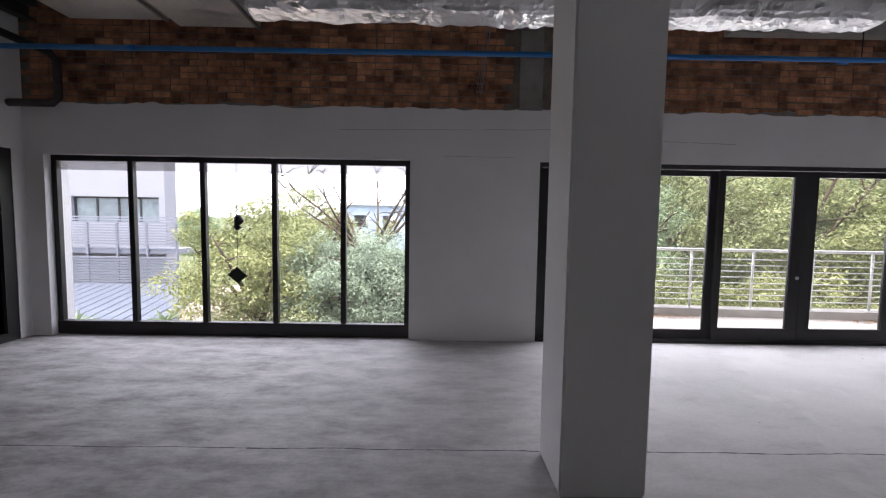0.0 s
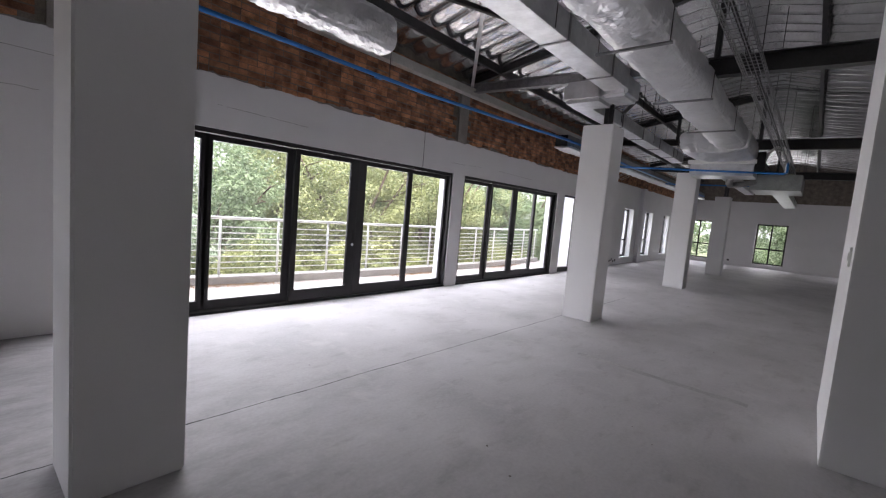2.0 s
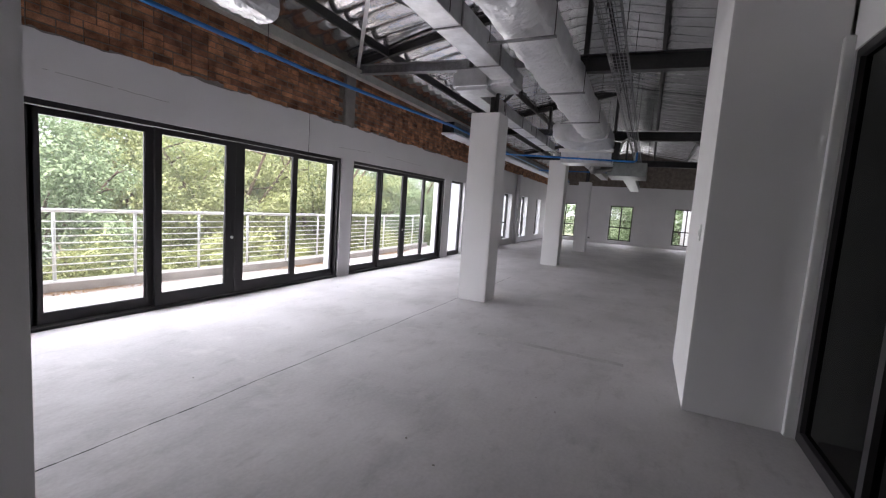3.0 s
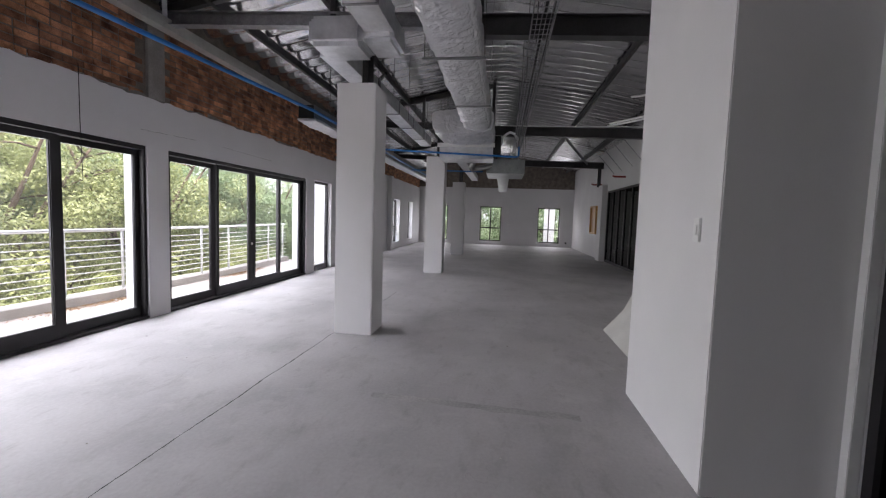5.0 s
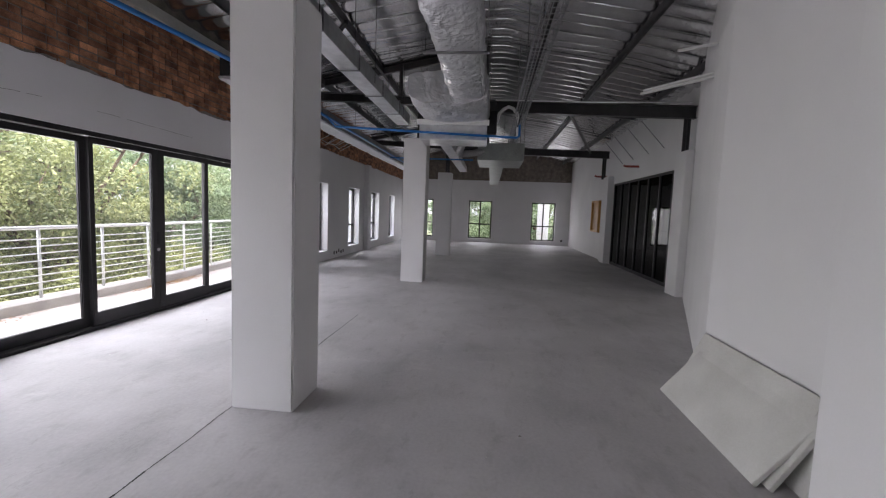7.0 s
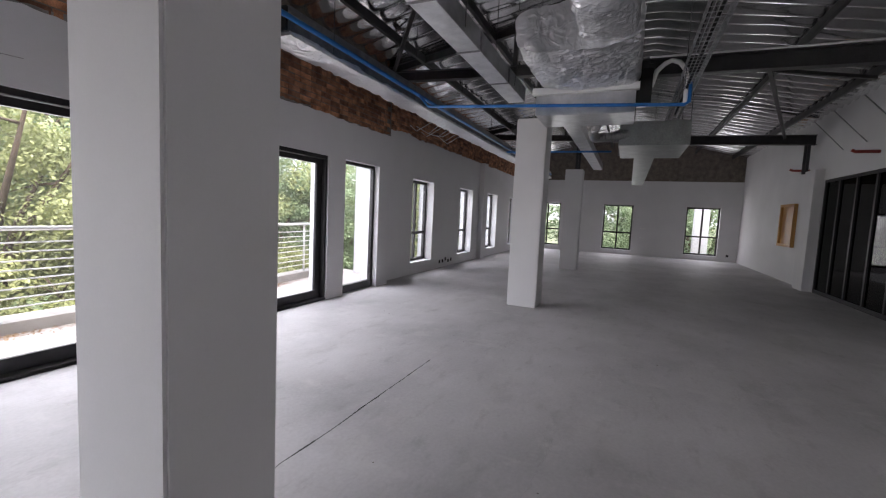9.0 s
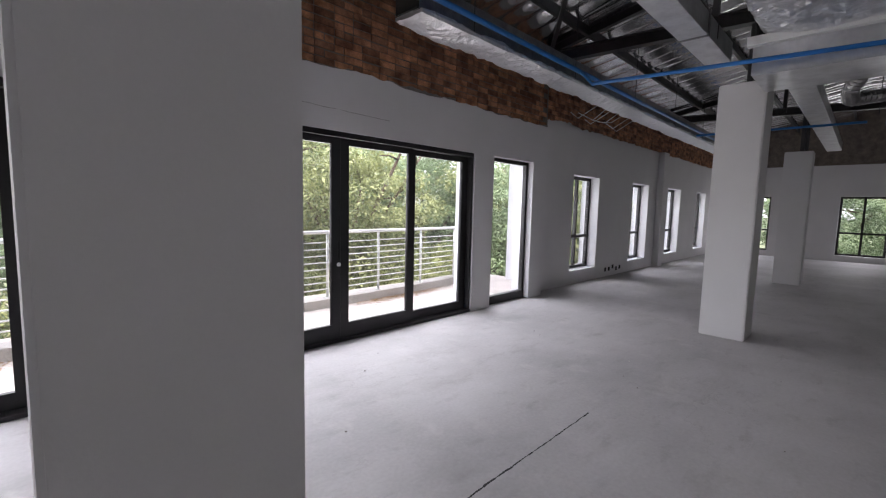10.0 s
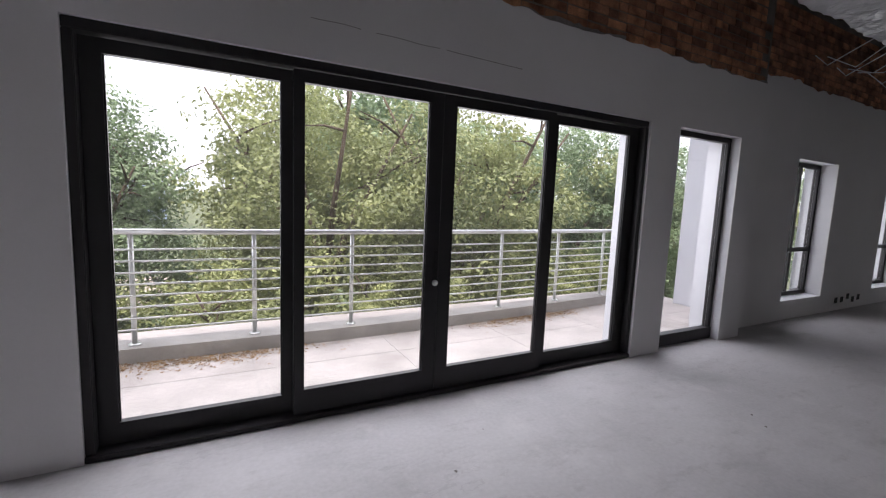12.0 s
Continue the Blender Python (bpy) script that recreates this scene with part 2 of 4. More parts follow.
INOX = mat("stainless", (0.72, 0.72, 0.70), 0.28, 0.8, 0.06, 8, 100, 0.02)
BLUE = mat("blue_pipe_paint", (0.012, 0.16, 0.48), 0.35, 0, 0.1, 5, 60, 0.02)
RED = mat("red_pipe_paint", (0.28, 0.03, 0.02), 0.5, 0, 0.15, 6, 60, 0.02)
DARKPIPE = mat("dark_drain_pipe", (0.04, 0.03, 0.028), 0.5, 0, 0.2, 5, 60, 0.05)
BLACK = mat("matt_black", (0.012, 0.012, 0.012), 0.7, 0, 0.2, 5, 60, 0.05)
PLASTIC = mat("white_plastic", (0.75, 0.75, 0.74), 0.35, 0, 0.03, 5, 60, 0.01)
BOARD = mat("plasterboard", (0.62, 0.61, 0.58), 0.8, 0, 0.1, 3, 70, 0.1)
WOOD = mat("varnished_pine", (0.55, 0.27, 0.07), 0.45, 0, 0.25, 3, 40, 0.1, (0.62, 0.33, 0.09), 0.5, 0.004, "", (1, 1, 0.1))
FLEX = mat("flexible_duct", (0.4, 0.4, 0.4), 0.3, 0.8, 0.15, 6, 40, 0.2)
TILE = mat("balcony_screed", (0.47, 0.42, 0.385), 0.8, 0, 0.2, 1.5, 50, 0.2, (0.53, 0.48, 0.45))
KERB = mat("balcony_kerb", (0.40, 0.375, 0.345), 0.85, 0, 0.2, 3, 50, 0.2)
PAVE = mat("paving", (0.36, 0.29, 0.25), 0.85, 0, 0.2, 0.4, 12, 0.1)
GRASS = mat("ground_cover", (0.07, 0.085, 0.03), 0.9, 0, 0.4, 0.5, 8, 0.2)
BARK = mat("bark", (0.10, 0.075, 0.055), 0.9, 0, 0.4, 4, 30, 0.6, None, 0.2, 0.02)
# white facade with its blue-grey shade mixed into the base colour
FACADE_SHADED = mat("far_white_facade_shaded", (0.24, 0.25, 0.29), 0.75, 0, 0.06, 0.8, 20, 0.05)
LOUVRE = mat("grey_louvre", (0.17, 0.185, 0.23), 0.5, 0.2, 0.1, 3, 40, 0.03)
ROOFSHEET = mat("blue_grey_sheet", (0.11, 0.13, 0.17), 0.45, 0.2, 0.1, 2, 30, 0.03)
FARBLUE = mat("far_facade", (0.30, 0.38, 0.50), 0.6, 0, 0.1, 0.5, 10, 0.02)
FARGLASS = mat("far_window_glass", (0.16, 0.2, 0.22), 0.1, 0, 0.3, 1.2, 6, 0.02)
LEAVES = (leaf_mat("leaf_yellow_green", (0.10, 0.13, 0.055), (0.40, 0.43, 0.18)),
          leaf_mat("leaf_green", (0.075, 0.12, 0.06), (0.30, 0.40, 0.22)),
          leaf_mat("leaf_silver_green", (0.095, 0.14, 0.095), (0.35, 0.44, 0.33)))


# ---- builders ----
class Mesh:
    """Collects simple solids into one mesh."""

    def __init__(self):
        self.v, self.f = [], []

    def box(self, x0, y0, z0, x1, y1, z1):
        k = len(self.v)
        self.v += [(x, y, z) for x in (x0, x1) for y in (y0, y1) for z in (z0, z1)]
        self.f += [tuple(k + i for i in q) for q in ((0, 1, 3, 2), (4, 6, 7, 5), (0, 4, 5, 1), (2, 3, 7, 6), (0, 2, 6, 4), (1, 5, 7, 3))]
        return self

    def bar(self, a, b, w, h):
        """A rectangular bar from a to b, w wide and h high."""
        a, b = Vector(a), Vector(b)
        d = (b - a).normalized()
        s = d.cross(Vector((0, 0, 1)))
        s = s.normalized() if s.length > 1e-4 else Vector((1, 0, 0))
        u = s.cross(d)
        k = len(self.v)
        for p in (a, b):
            for i, j in ((-1, -1), (1, -1), (1, 1), (-1, 1)):
                self.v.append(tuple(p + s * (i * w / 2) + u * (j * h / 2)))
        self.f += [(k, k + 3, k + 2, k + 1), (k + 4, k + 5, k + 6, k + 7)] + [(k + i, k + (i + 1) % 4, k + 4 + (i + 1) % 4, k + 4 + i) for i in range(4)]
        return self

    def ibeam(self, a, b, w, h, t=0.014):
        """An I-section from a to b."""
        a, b = Vector(a), Vector(b)
        up = Vector((0, 0, h / 2 - t / 2))
        self.bar(a + up, b + up, w, t)
        self.bar(a - up, b - up, w, t)
        self.bar(a, b, t, h - 2 * t)
        return self

    def tube(self, pts, r, n=10, radii=None):
        pts = [Vector(p) for p in pts]
        k = len(self.v)
        s = None
        for i, p in enumerate(pts):
            d = (pts[min(i + 1, len(pts) - 1)] - pts[max(i - 1, 0)]).normalized()
            if s is None:
                s = d.cross(Vector((0.3, 0.2, 1))).normalized()
            s = (s - d * s.dot(d)).normalized()
            u = d.cross(s)
            rr = radii[i] if radii else r
            self.v += [tuple(p + (s * math.cos(q) + u * math.sin(q)) * rr) for q in (2 * math.pi * j / n for j in range(n))]
        for i in range(len(pts) - 1):
            for j in range(n):
                self.f.append((k + i * n + j, k + i * n + (j + 1) % n, k + (i + 1) * n + (j + 1) % n, k + (i + 1) * n + j))
        self.f += [tuple(k + j for j in reversed(range(n))), tuple(k + (len(pts) - 1) * n + j for j in range(n))]
        return self

    def prism(self, outline, y0, y1):
        """An outline in x and z, extruded from y0 to y1."""
        k, n = len(self.v), len(outline)
        self.v += [(x, y0, z) for x, z in outline] + [(x, y1, z) for x, z in outline]
        self.f += [tuple(range(k, k + n)), tuple(reversed(range(k + n, k + 2 * n)))]
        self.f += [(k + i, k + n + i, k + n + (i + 1) % n, k + (i + 1) % n) for i in range(n)]
        return self

    def mesh(self, name, material, bevel=0.0, smooth=False):
        me = bpy.data.meshes.new(name)
        me.from_pydata(self.v, [], self.f)
        bm = bmesh.new()
        bm.from_mesh(me)
        bmesh.ops.recalc_face_normals(bm, faces=bm.faces)
        if bevel:
            bmesh.ops.bevel(bm, geom=bm.edges, offset=bevel, segments=2, affect="EDGES", clamp_overlap=True)
        bm.to_mesh(me)
        bm.free()
        if smooth:
            for p in me.polygons:
                p.use_smooth = True
        me.materials.append(material)
        return me


def part(name, m, material, parent=None, label="", bevel=0.0, smooth=False, kind=""):
    """One mesh object, under a thing or a part when parent is given."""
    ob = new(name, m.mesh(name, material, bevel, smooth))
    if parent:
        ob.parent = parent
        ob.matrix_parent_inverse = parent.matrix_basis.inverted() if not parent.parent else (parent.parent.matrix_basis @ parent.matrix_parent_inverse @ parent.matrix_basis).inverted()
    if label or kind:
        tagged(ob, label, "", "", kind)
    return ob


def thing(name, label, category, at=(0, 0, 0), group="", kind=""):
    ob = new(name)
    ob.location = at
    return tagged(ob, label, category, group, kind)


def solid(name, m, material, label, category, group="", kind="", bevel=0.0, smooth=False):
    return tagged(part(name, m, material, None, "", bevel, smooth), label, category, group, kind)


def B(*a):
    return Mesh().box(*a)


# ---- plan ----
NY, NT = 5.35, 0.35            # north wall: inner face, thickness
STEP_X, NY2 = 13.3, 5.55       # where the north wall steps back
WX, EX, SY = -5.17, 26.3, -3.09
HEAD = 2.268
EAVE, RIDGE_Y, RIDGE = 4.02, 1.1, 4.85


def roof_z(y):
    return RIDGE - (RIDGE - EAVE) * abs(y - RIDGE_Y) / 4.4


def wall_x(m, x0, x1, y0, y1, z1, holes):
    """A wall along x with openings (x0, x1, z0, z1)."""
    x = x0
    for a, b, lo, hi in sorted(holes):
        if a > x:
            m.box(x, y0, 0, a, y1, z1)
        if lo > 0:
            m.box(a, y0, 0, b, y1, lo)
        if hi < z1:
            m.box(a, y0, hi, b, y1, z1)
        x = b
    if x < x1:
        m.box(x, y0, 0, x1, y1, z1)
    return m


def wall_y(m, y0, y1, x0, x1, z1, holes):
    k = Mesh()
    wall_x(k, y0, y1, x0, x1, z1, holes)
    b = len(m.v)
    m.v += [(y, x, z) for x, y, z in k.v]
    m.f += [tuple(b + i for i in f) for f in k.f]
    return m


def ragged(x0, x1, z0, z1, amp, seed, step=0.07):
    """An outline with a broken top edge."""
    out = [(x0, z0)]
    n = int((x1 - x0) / step)
    top = []
    for i in range(n + 1):
        x = x0 + (x1 - x0) * i / n
        a = noise.noise((x * 1.3, seed, 0)) * 0.9 + noise.noise((x * 6, seed, 3)) * 0.6 + noise.noise((x * 19, seed, 7)) * 0.35
        top.append((x, z1 + amp * a))
    return out + [(x1, z0)] + list(reversed(top))


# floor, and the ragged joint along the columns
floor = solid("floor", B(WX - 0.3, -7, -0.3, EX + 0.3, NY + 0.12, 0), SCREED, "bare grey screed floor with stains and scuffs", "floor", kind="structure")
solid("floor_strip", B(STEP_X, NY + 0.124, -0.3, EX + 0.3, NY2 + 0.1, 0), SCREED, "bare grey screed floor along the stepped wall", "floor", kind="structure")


def crack(x0, x1, y, w, seed, skip=0.0):
    m = Mesh()
    x = x0
    rng = random.Random(seed)
    while x < x1:
        d = rng.uniform(0.015, 0.06)
        if noise.noise((x * 1.7, seed, 8)) > skip - 0.75:
            ya, yb = (y + 0.016 * noise.noise((q * 2, seed, 1)) + 0.007 * noise.noise((q * 14, seed, 2)) for q in (x, x + d))
            ww = w * (0.55 + 0.9 * abs(noise.noise((x * 5, seed, 4)))) * rng.uniform(0.6, 1.3)
            k = len(m.v)
            m.v += [(x, ya - ww / 2, 0.0015), (x + d, yb - ww / 2, 0.0015), (x + d, yb + ww / 2, 0.0015), (x, ya + ww / 2, 0.0015)]
            m.f.append((k, k + 1, k + 2, k + 3))
        x += d
    return m


solid("floor_joint", crack(-5.0, 6.75, 2.76, 0.012, 3, 0.0), BLACK, "dark broken screed joint along the floor", "joint", kind="structure")
solid("floor_joint", crack(7.25, 9.7, 2.72, 0.013, 5, 0.45), BLACK, "dark broken screed joint beside a column", "joint", kind="structure")

# a slightly darker irregular band across the screed
FLOOR_BAND = mat("floor_mark", (0.43, 0.415, 0.41), 0.7, 0, 0.25, 3, 40, 0.1)
mk = Mesh()
for i in range(34):
    y, w = 0.1 + i * 0.05, 0.05 + 0.035 * noise.noise((i * 0.35, 2, 0))
    xc = 5.02 + 0.1 * (i / 34) + 0.03 * noise.noise((i * 0.2, 5, 0))
    k = len(mk.v)
    mk.v += [(xc - w, y, 0.0012), (xc + w, y, 0.0012)]
    if i:
        mk.f.append((k - 2, k - 1, k + 1, k))
solid("floor_mark", mk, FLOOR_BAND, "darker irregular band across the screed", "mark", kind="structure")

# north wall with its openings
D1, D2, D3, W1 = (1.18, 6.845), (7.2, 11.42), (11.85, 12.9), (-4.93, -0.43)
holes = [(*o, 0, HEAD) for o in (W1, D1, D2, D3)]
N_WIN = [(14.66, 15.81), (17.63, 18.76), (20.3, 21.5), (23.3, 24.4)]
wn_mesh = wall_x(Mesh(), WX, STEP_X, NY + 0.014, NY + NT, 2.8, holes)
wall_north = solid("wall_north", wn_mesh, PAINT_OUT, "plastered brick wall with large glazed openings", "wall", kind="structure")
part("masonry", B(WX, NY + 0.022, 2.8, STEP_X, NY + NT, 4.2), MORTAR, wall_north, "exposed brown brickwork above the plaster")
# the plaster coat with its broken upper edge, and the raw render behind it
pm = Mesh()
pm.prism(ragged(WX, STEP_X, HEAD, 2.89, 0.045, 2.0), NY, NY + 0.013)
xs = [WX] + [q for o in (W1, D1, D2, D3) for q in o] + [STEP_X]
for a, b in zip(xs[::2], xs[1::2]):
    pm.box(a, NY, 0, b, NY + 0.013, HEAD)
part("plaster", pm, PAINT, wall_north, "smooth white plaster with a ragged top edge")
part("render_edge", Mesh().prism(ragged(WX, STEP_X, 2.7, 2.915, 0.05, 9.0, 0.05), NY + 0.0135, NY + 0.03), RENDER, wall_north, "rough grey render showing behind plaster")
for x in (0.9, 6.86):
    part("pilaster", B(x, NY - 0.02, 2.89, x + 0.28, NY + 0.033, 4.05), CONC, wall_north, "cast concrete pilaster in the brickwork", 0.006)

for x0, x1, z0, z1 in ((6.75, 7.75, 2.46, 2.5), (8.35, 9.9, 2.5, 2.47), (-0.02, 0.85, 2.32, 2.315), (-1.3, 1.3, 2.62, 2.66), (2.4, 3.6, 2.55, 2.52)):
    cm = Mesh()
    n = int((x1 - x0) / 0.05)
    for i in range(n):
        a, b = i / n, (i + 1) / n
        za, zb = (z0 + (z1 - z0) * q + 0.006 * noise.noise((x0 + q * 9, 3, 3)) for q in (a, b))
        if noise.noise((x0 + a * 6, 1, 1)) > -0.3:
            cm.bar((x0 + (x1 - x0) * a, NY, za), (x0 + (x1 - x0) * b, NY, zb), 0.003, 0.0035)
    part("hairline_crack", cm, RENDER, wall_north, "thin hairline crack in the plaster")

wall_ne = solid("wall_north_east", wall_x(Mesh(), STEP_X, EX, NY2 + 0.014, NY2 + 0.4, 3.0, [(a, b, 0.27, 2.2) for a, b in N_WIN]), PAINT_OUT, "stepped-back outer wall with narrow windows", "wall", kind="structure")
part("masonry", B(STEP_X, NY2 + 0.034, 3.0, EX, NY2 + 0.4, 4.2), MORTAR, wall_ne, "exposed brickwork in shade")
pm = wall_x(Mesh(), STEP_X, EX, NY2, NY2 + 0.013, 2.7, [(a, b, 0.27, 2.2) for a, b in N_WIN])
pm.prism(ragged(STEP_X, EX, 2.7, 3.12, 0.06, 5.0), NY2, NY2 + 0.013)
part("plaster", pm, PAINT, wall_ne, "smooth white plaster with a ragged top edge")
part("pier", B(19.35, NY2 - 0.16, 0, 19.7, NY2 - 0.001, 3.12), PAINT, wall_ne, "white plastered pier", 0.01)

# east wall
E_WIN = [(3.9, 5.1), (0.84, 2.047), (-2.397, -1.187)]
wall_e = solid("wall_east", wall_y(Mesh(), SY - 0.3, NY2 + 0.4, EX, EX + 0.35, 3.2, [(a, b, 0.196, 2.162) for a, b in E_WIN]), PAINT, "white plastered end wall with three windows", "wall", kind="structure")
part("masonry", B(EX + 0.03, SY - 0.3, 3.2, EX + 0.35, NY2 + 0.4, 4.9), MORTAR, wall_e, "dark brickwork above the plaster")

# west wall with a dark glazed opening
wall_w = solid("wall_west", wall_y(Mesh(), -1.1, NY + NT, WX - 0.3, WX, 4.9, [(1.6, 5.2, 0, 2.3)]), PAINT, "white plastered side wall with a dark glazed opening", "wall", kind="structure")
# closed box added behind this glazing to keep light out
solid("dark_box_wall", B(WX - 2.6, 1.0, -0.3, WX - 2.4, 6, 4.9), PAINT, "added wall of the closed box behind the dark glazing", "wall", kind="structure")
for y in (1.0, 5.8):
    solid("dark_box_side", B(WX - 2.4, y, 0, WX - 0.304, y + 0.2, 2.8), PAINT, "added side wall that keeps light out behind the dark glazing", "wall", kind="structure")
solid("dark_box_floor", B(WX - 2.4, 1.0, -0.3, WX - 0.304, 6, 0.0), SCREED, "added floor of the closed box behind the dark glazing", "floor", kind="structure")
solid("dark_box_ceiling", B(WX - 2.4, 1.0, 2.8, WX - 0.304, 6, 3.0), PAINT, "added ceiling of the closed box behind the dark glazing", "ceiling", kind="structure")

# south side: the white block, the recess, the slanting wall, the glazed wall
block = solid("wall_block", B(4.2, -1.08, 0, 5.6, -0.377, 4.55), PAINT, "white plastered wall block beside the glazed door", "wall", kind="structure", bevel=0.006)
solid("wall_recess", B(5.604, -1.35, 0, 7.9, -1.08, 4.6), PAINT, "white plastered wall behind leaning boards", "wall", kind="structure")
sm = Mesh()
p, q = Vector((7.9, -1.08)), Vector((12.72, -2.95))
d = (q - p).normalized()
nrm = Vector((-d.y, d.x)) * -0.25
k = [p, q, q + nrm, p + nrm]
sm.v = [(a.x, a.y, z) for z in (0, 4.6) for a in k]
sm.f = [(0, 1, 2, 3), (4, 7, 6, 5)] + [(i, (i + 1) % 4, 4 + (i + 1) % 4, 4 + i) for i in range(4)]
solid("wall_slanting", sm, PAINT, "white plastered slanting wall", "wall", kind="structure")
solid("wall_south", wall_x(Mesh(), 12.6, EX, SY - 0.3, SY, 4.4, [(13.26, 18.59, 0, 2.63)]), PAINT, "white plastered wall round the dark glazing", "wall", kind="structure")
for a, b in ((12.74, 13.25), (18.62, 19.25)):
    solid("wall_pier", B(a, SY + 0.002, 0, b, SY + (0.28 if a < 14 else 0.19), 2.88), PAINT, "white plastered pier with a flat top", "pier", kind="structure", bevel=0.008)
solid("wall_corridor", wall_x(Mesh(), WX - 0.3, 4.195, -1.4, -1.1, 4.6, [(0.2, 4.14, 0, 2.75)]), PAINT, "white wall round the dark glazed screen", "wall", kind="structure")
# added enclosure, shuts out light so the south glazing looks dark
solid("wall_back", B(WX - 0.3, -6.3, 0, EX + 0.3, -6.0, 4.6), PAINT, "added back wall that keeps the space behind the glazing dark", "wall", kind="structure")
solid("wall_back_side", B(6.0, -6.0, 0, 6.2, -1.36, 4.2), PAINT, "added partition that closes the dark space behind the glazing", "wall", kind="structure")
solid("wall_back_end", B(EX + 0.002, -6.0, 0, EX + 0.3, SY - 0.302, 4.4), PAINT, "added end wall that closes the dark space behind the glazing", "wall", kind="structure")
solid("wall_back_west", B(WX - 0.3, -6.0, 0, WX, -1.402, 4.4), PAINT, "added end wall that closes the dark space behind the glazing", "wall", kind="structure")
solid("back_ceiling", B(WX, -6.0, 2.95, EX, -3.42, 3.05), PAINT, "added ceiling that closes the dark space behind the glazing", "ceiling", kind="structure")

# columns
COLS = [(0.636, 1.122), (6.77, 7.24), (12.8, 13.27), (18.64, 19.1)]
for i, (a, b) in enumerate(COLS):
    c = thing("column", "white painted square column standing on the screed", "column", ((a + b) / 2, 2.49, 0), "row of columns", "structure")
    part("shaft", B(a, 2.277, 0, b, 2.755, 3.02 if i < 3 else 2.86), PAINT, c, "", 0.012)
    part("steel_stub", Mesh().ibeam((a + 0.22, 2.45, 3.021 if i < 3 else 2.861), (a + 0.221, 2.45, 3.68), 0.14, 0.14), STEEL, c, "black steel stub on the column head")


# ---- roof ----
def roof_sheet(y0, y1):
    """Foil-lined ribbed sheeting that sags between the purlins."""
    m = Mesh()
    nx, ny = 1150, 17
    x0, x1 = WX - 0.4, EX + 0.5
    for j in range(ny):
        y = y0 + (y1 - y0) * j / (ny - 1)
        for i in range(nx):
            x = x0 + (x1 - x0) * i / (nx - 1)
            rib = 1 - abs(math.sin(math.pi * x / 0.36))
            sag = 0.085 * (1 - abs(2 * ((y - y0) / 1.15 % 1) - 1)) * (0.6 + 0.8 * noise.noise((x * 1.2, y * 0.5, 4)))
            z = roof_z(y) + 0.05 * rib - sag * (1 - rib) + 0.035 * noise.noise((x * 2.2, y * 0.6, 1)) + 0.012 * noise.noise((x * 7, y * 2, 2))
            m.v.append((x, y, z + 0.12))
    for j in range(ny - 1):
        for i in range(nx - 1):
            k = j * nx + i
            m.f.append((k, k + 1, k + nx + 1, k + nx))
    return m


solid("ceiling", roof_sheet(-6.4, 6.3), ROOFFOIL, "silver foil lining under ribbed roof sheeting", "ceiling", kind="structure", smooth=True)
solid("roof", Mesh().prism([(WX - 0.5, 5.3), (EX + 0.6, 5.3), (EX + 0.6, 5.4), (WX - 0.5, 5.4)], -6.5, 6.4), ROOFSHEET, "outer roof deck above the foil", "roof", kind="structure")
solid("roof_fascia", B(WX - 0.5, 5.72, 4.0, EX + 0.6, 5.8, 5.3), ROOFSHEET, "metal fascia that closes the eaves", "roof", kind="structure")
for y in (-2.6, -1.3, 0.1, 1.9, 3.3, 4.6):
    z = roof_z(y)
    pm = Mesh().box(WX, y - 0.01, z - 0.06, EX, y + 0.01, z + 0.08)
    pm.box(WX, y - 0.028, z - 0.068, EX, y + 0.028, z - 0.058)
    solid("purlin", pm, STEEL, "dark steel purlin under the foil lining", "purlin", "roof steel", "structure")
for x in (-5.0, 0.92, 7.0, 13.02, 19.25):
    tb = thing("tie_beam", "dark steel roof beam across the hall", "beam", (x, 1.1, 3.7), "roof steel", "structure")
    part("beam", Mesh().ibeam((x, NY - 0.02, 3.92), (x, 1.2, 3.77), 0.13, 0.17), STEEL_LT if x == 7.0 else STEEL, tb)
    part("beam", Mesh().ibeam((x, 1.19, 3.72), (x, SY + 0.05 if x > 12 else -1.05, 3.65), 0.14, 0.24), STEEL, tb)
    for y in (2.9, 1.1):
        part("hanger_post", Mesh().bar((x, y, 3.8), (x, y, roof_z(y) + 0.05), 0.07, 0.07), STEEL, tb)
    part("rafter", Mesh().ibeam((x + 0.09, NY - 0.02, EAVE + 0.04), (x + 0.09, RIDGE_Y, RIDGE + 0.04), 0.08, 0.14), STEEL, tb)
    if x > 12:
        part("end_post", Mesh().ibeam((x, SY + 0.2, 2.88), (x + 0.001, SY + 0.2, 3.56), 0.13, 0.13), STEEL, tb)
# bracing between the beams
for a, b in (((0.92, 4.4, 3.88), (7.0, 2.9, 4.3)), ((7.0, 5.2, 3.95), (4.6, 3.2, 4.32)), ((13.0, 5.2, 3.95), (10.4, 3.2, 4.32)), ((13.0, 0.9, 3.8), (15.5, -2.6, 4.05)), ((13.0, -0.5, 3.8), (19.2, -2.4, 3.7))):
    solid("roof_brace", Mesh().bar(a, b, 0.055, 0.055), DUCT if a[0] == 7.0 else STEEL, "thin steel angle bracing under the roof", "brace", "roof steel", "structure")
# eaves channel along the brick
solid("eaves_channel", B(3.3, 5.1, 3.76, 13.2, 5.24, 3.9), PALE, "galvanised channel along the top of the brickwork", "channel", kind="structure")


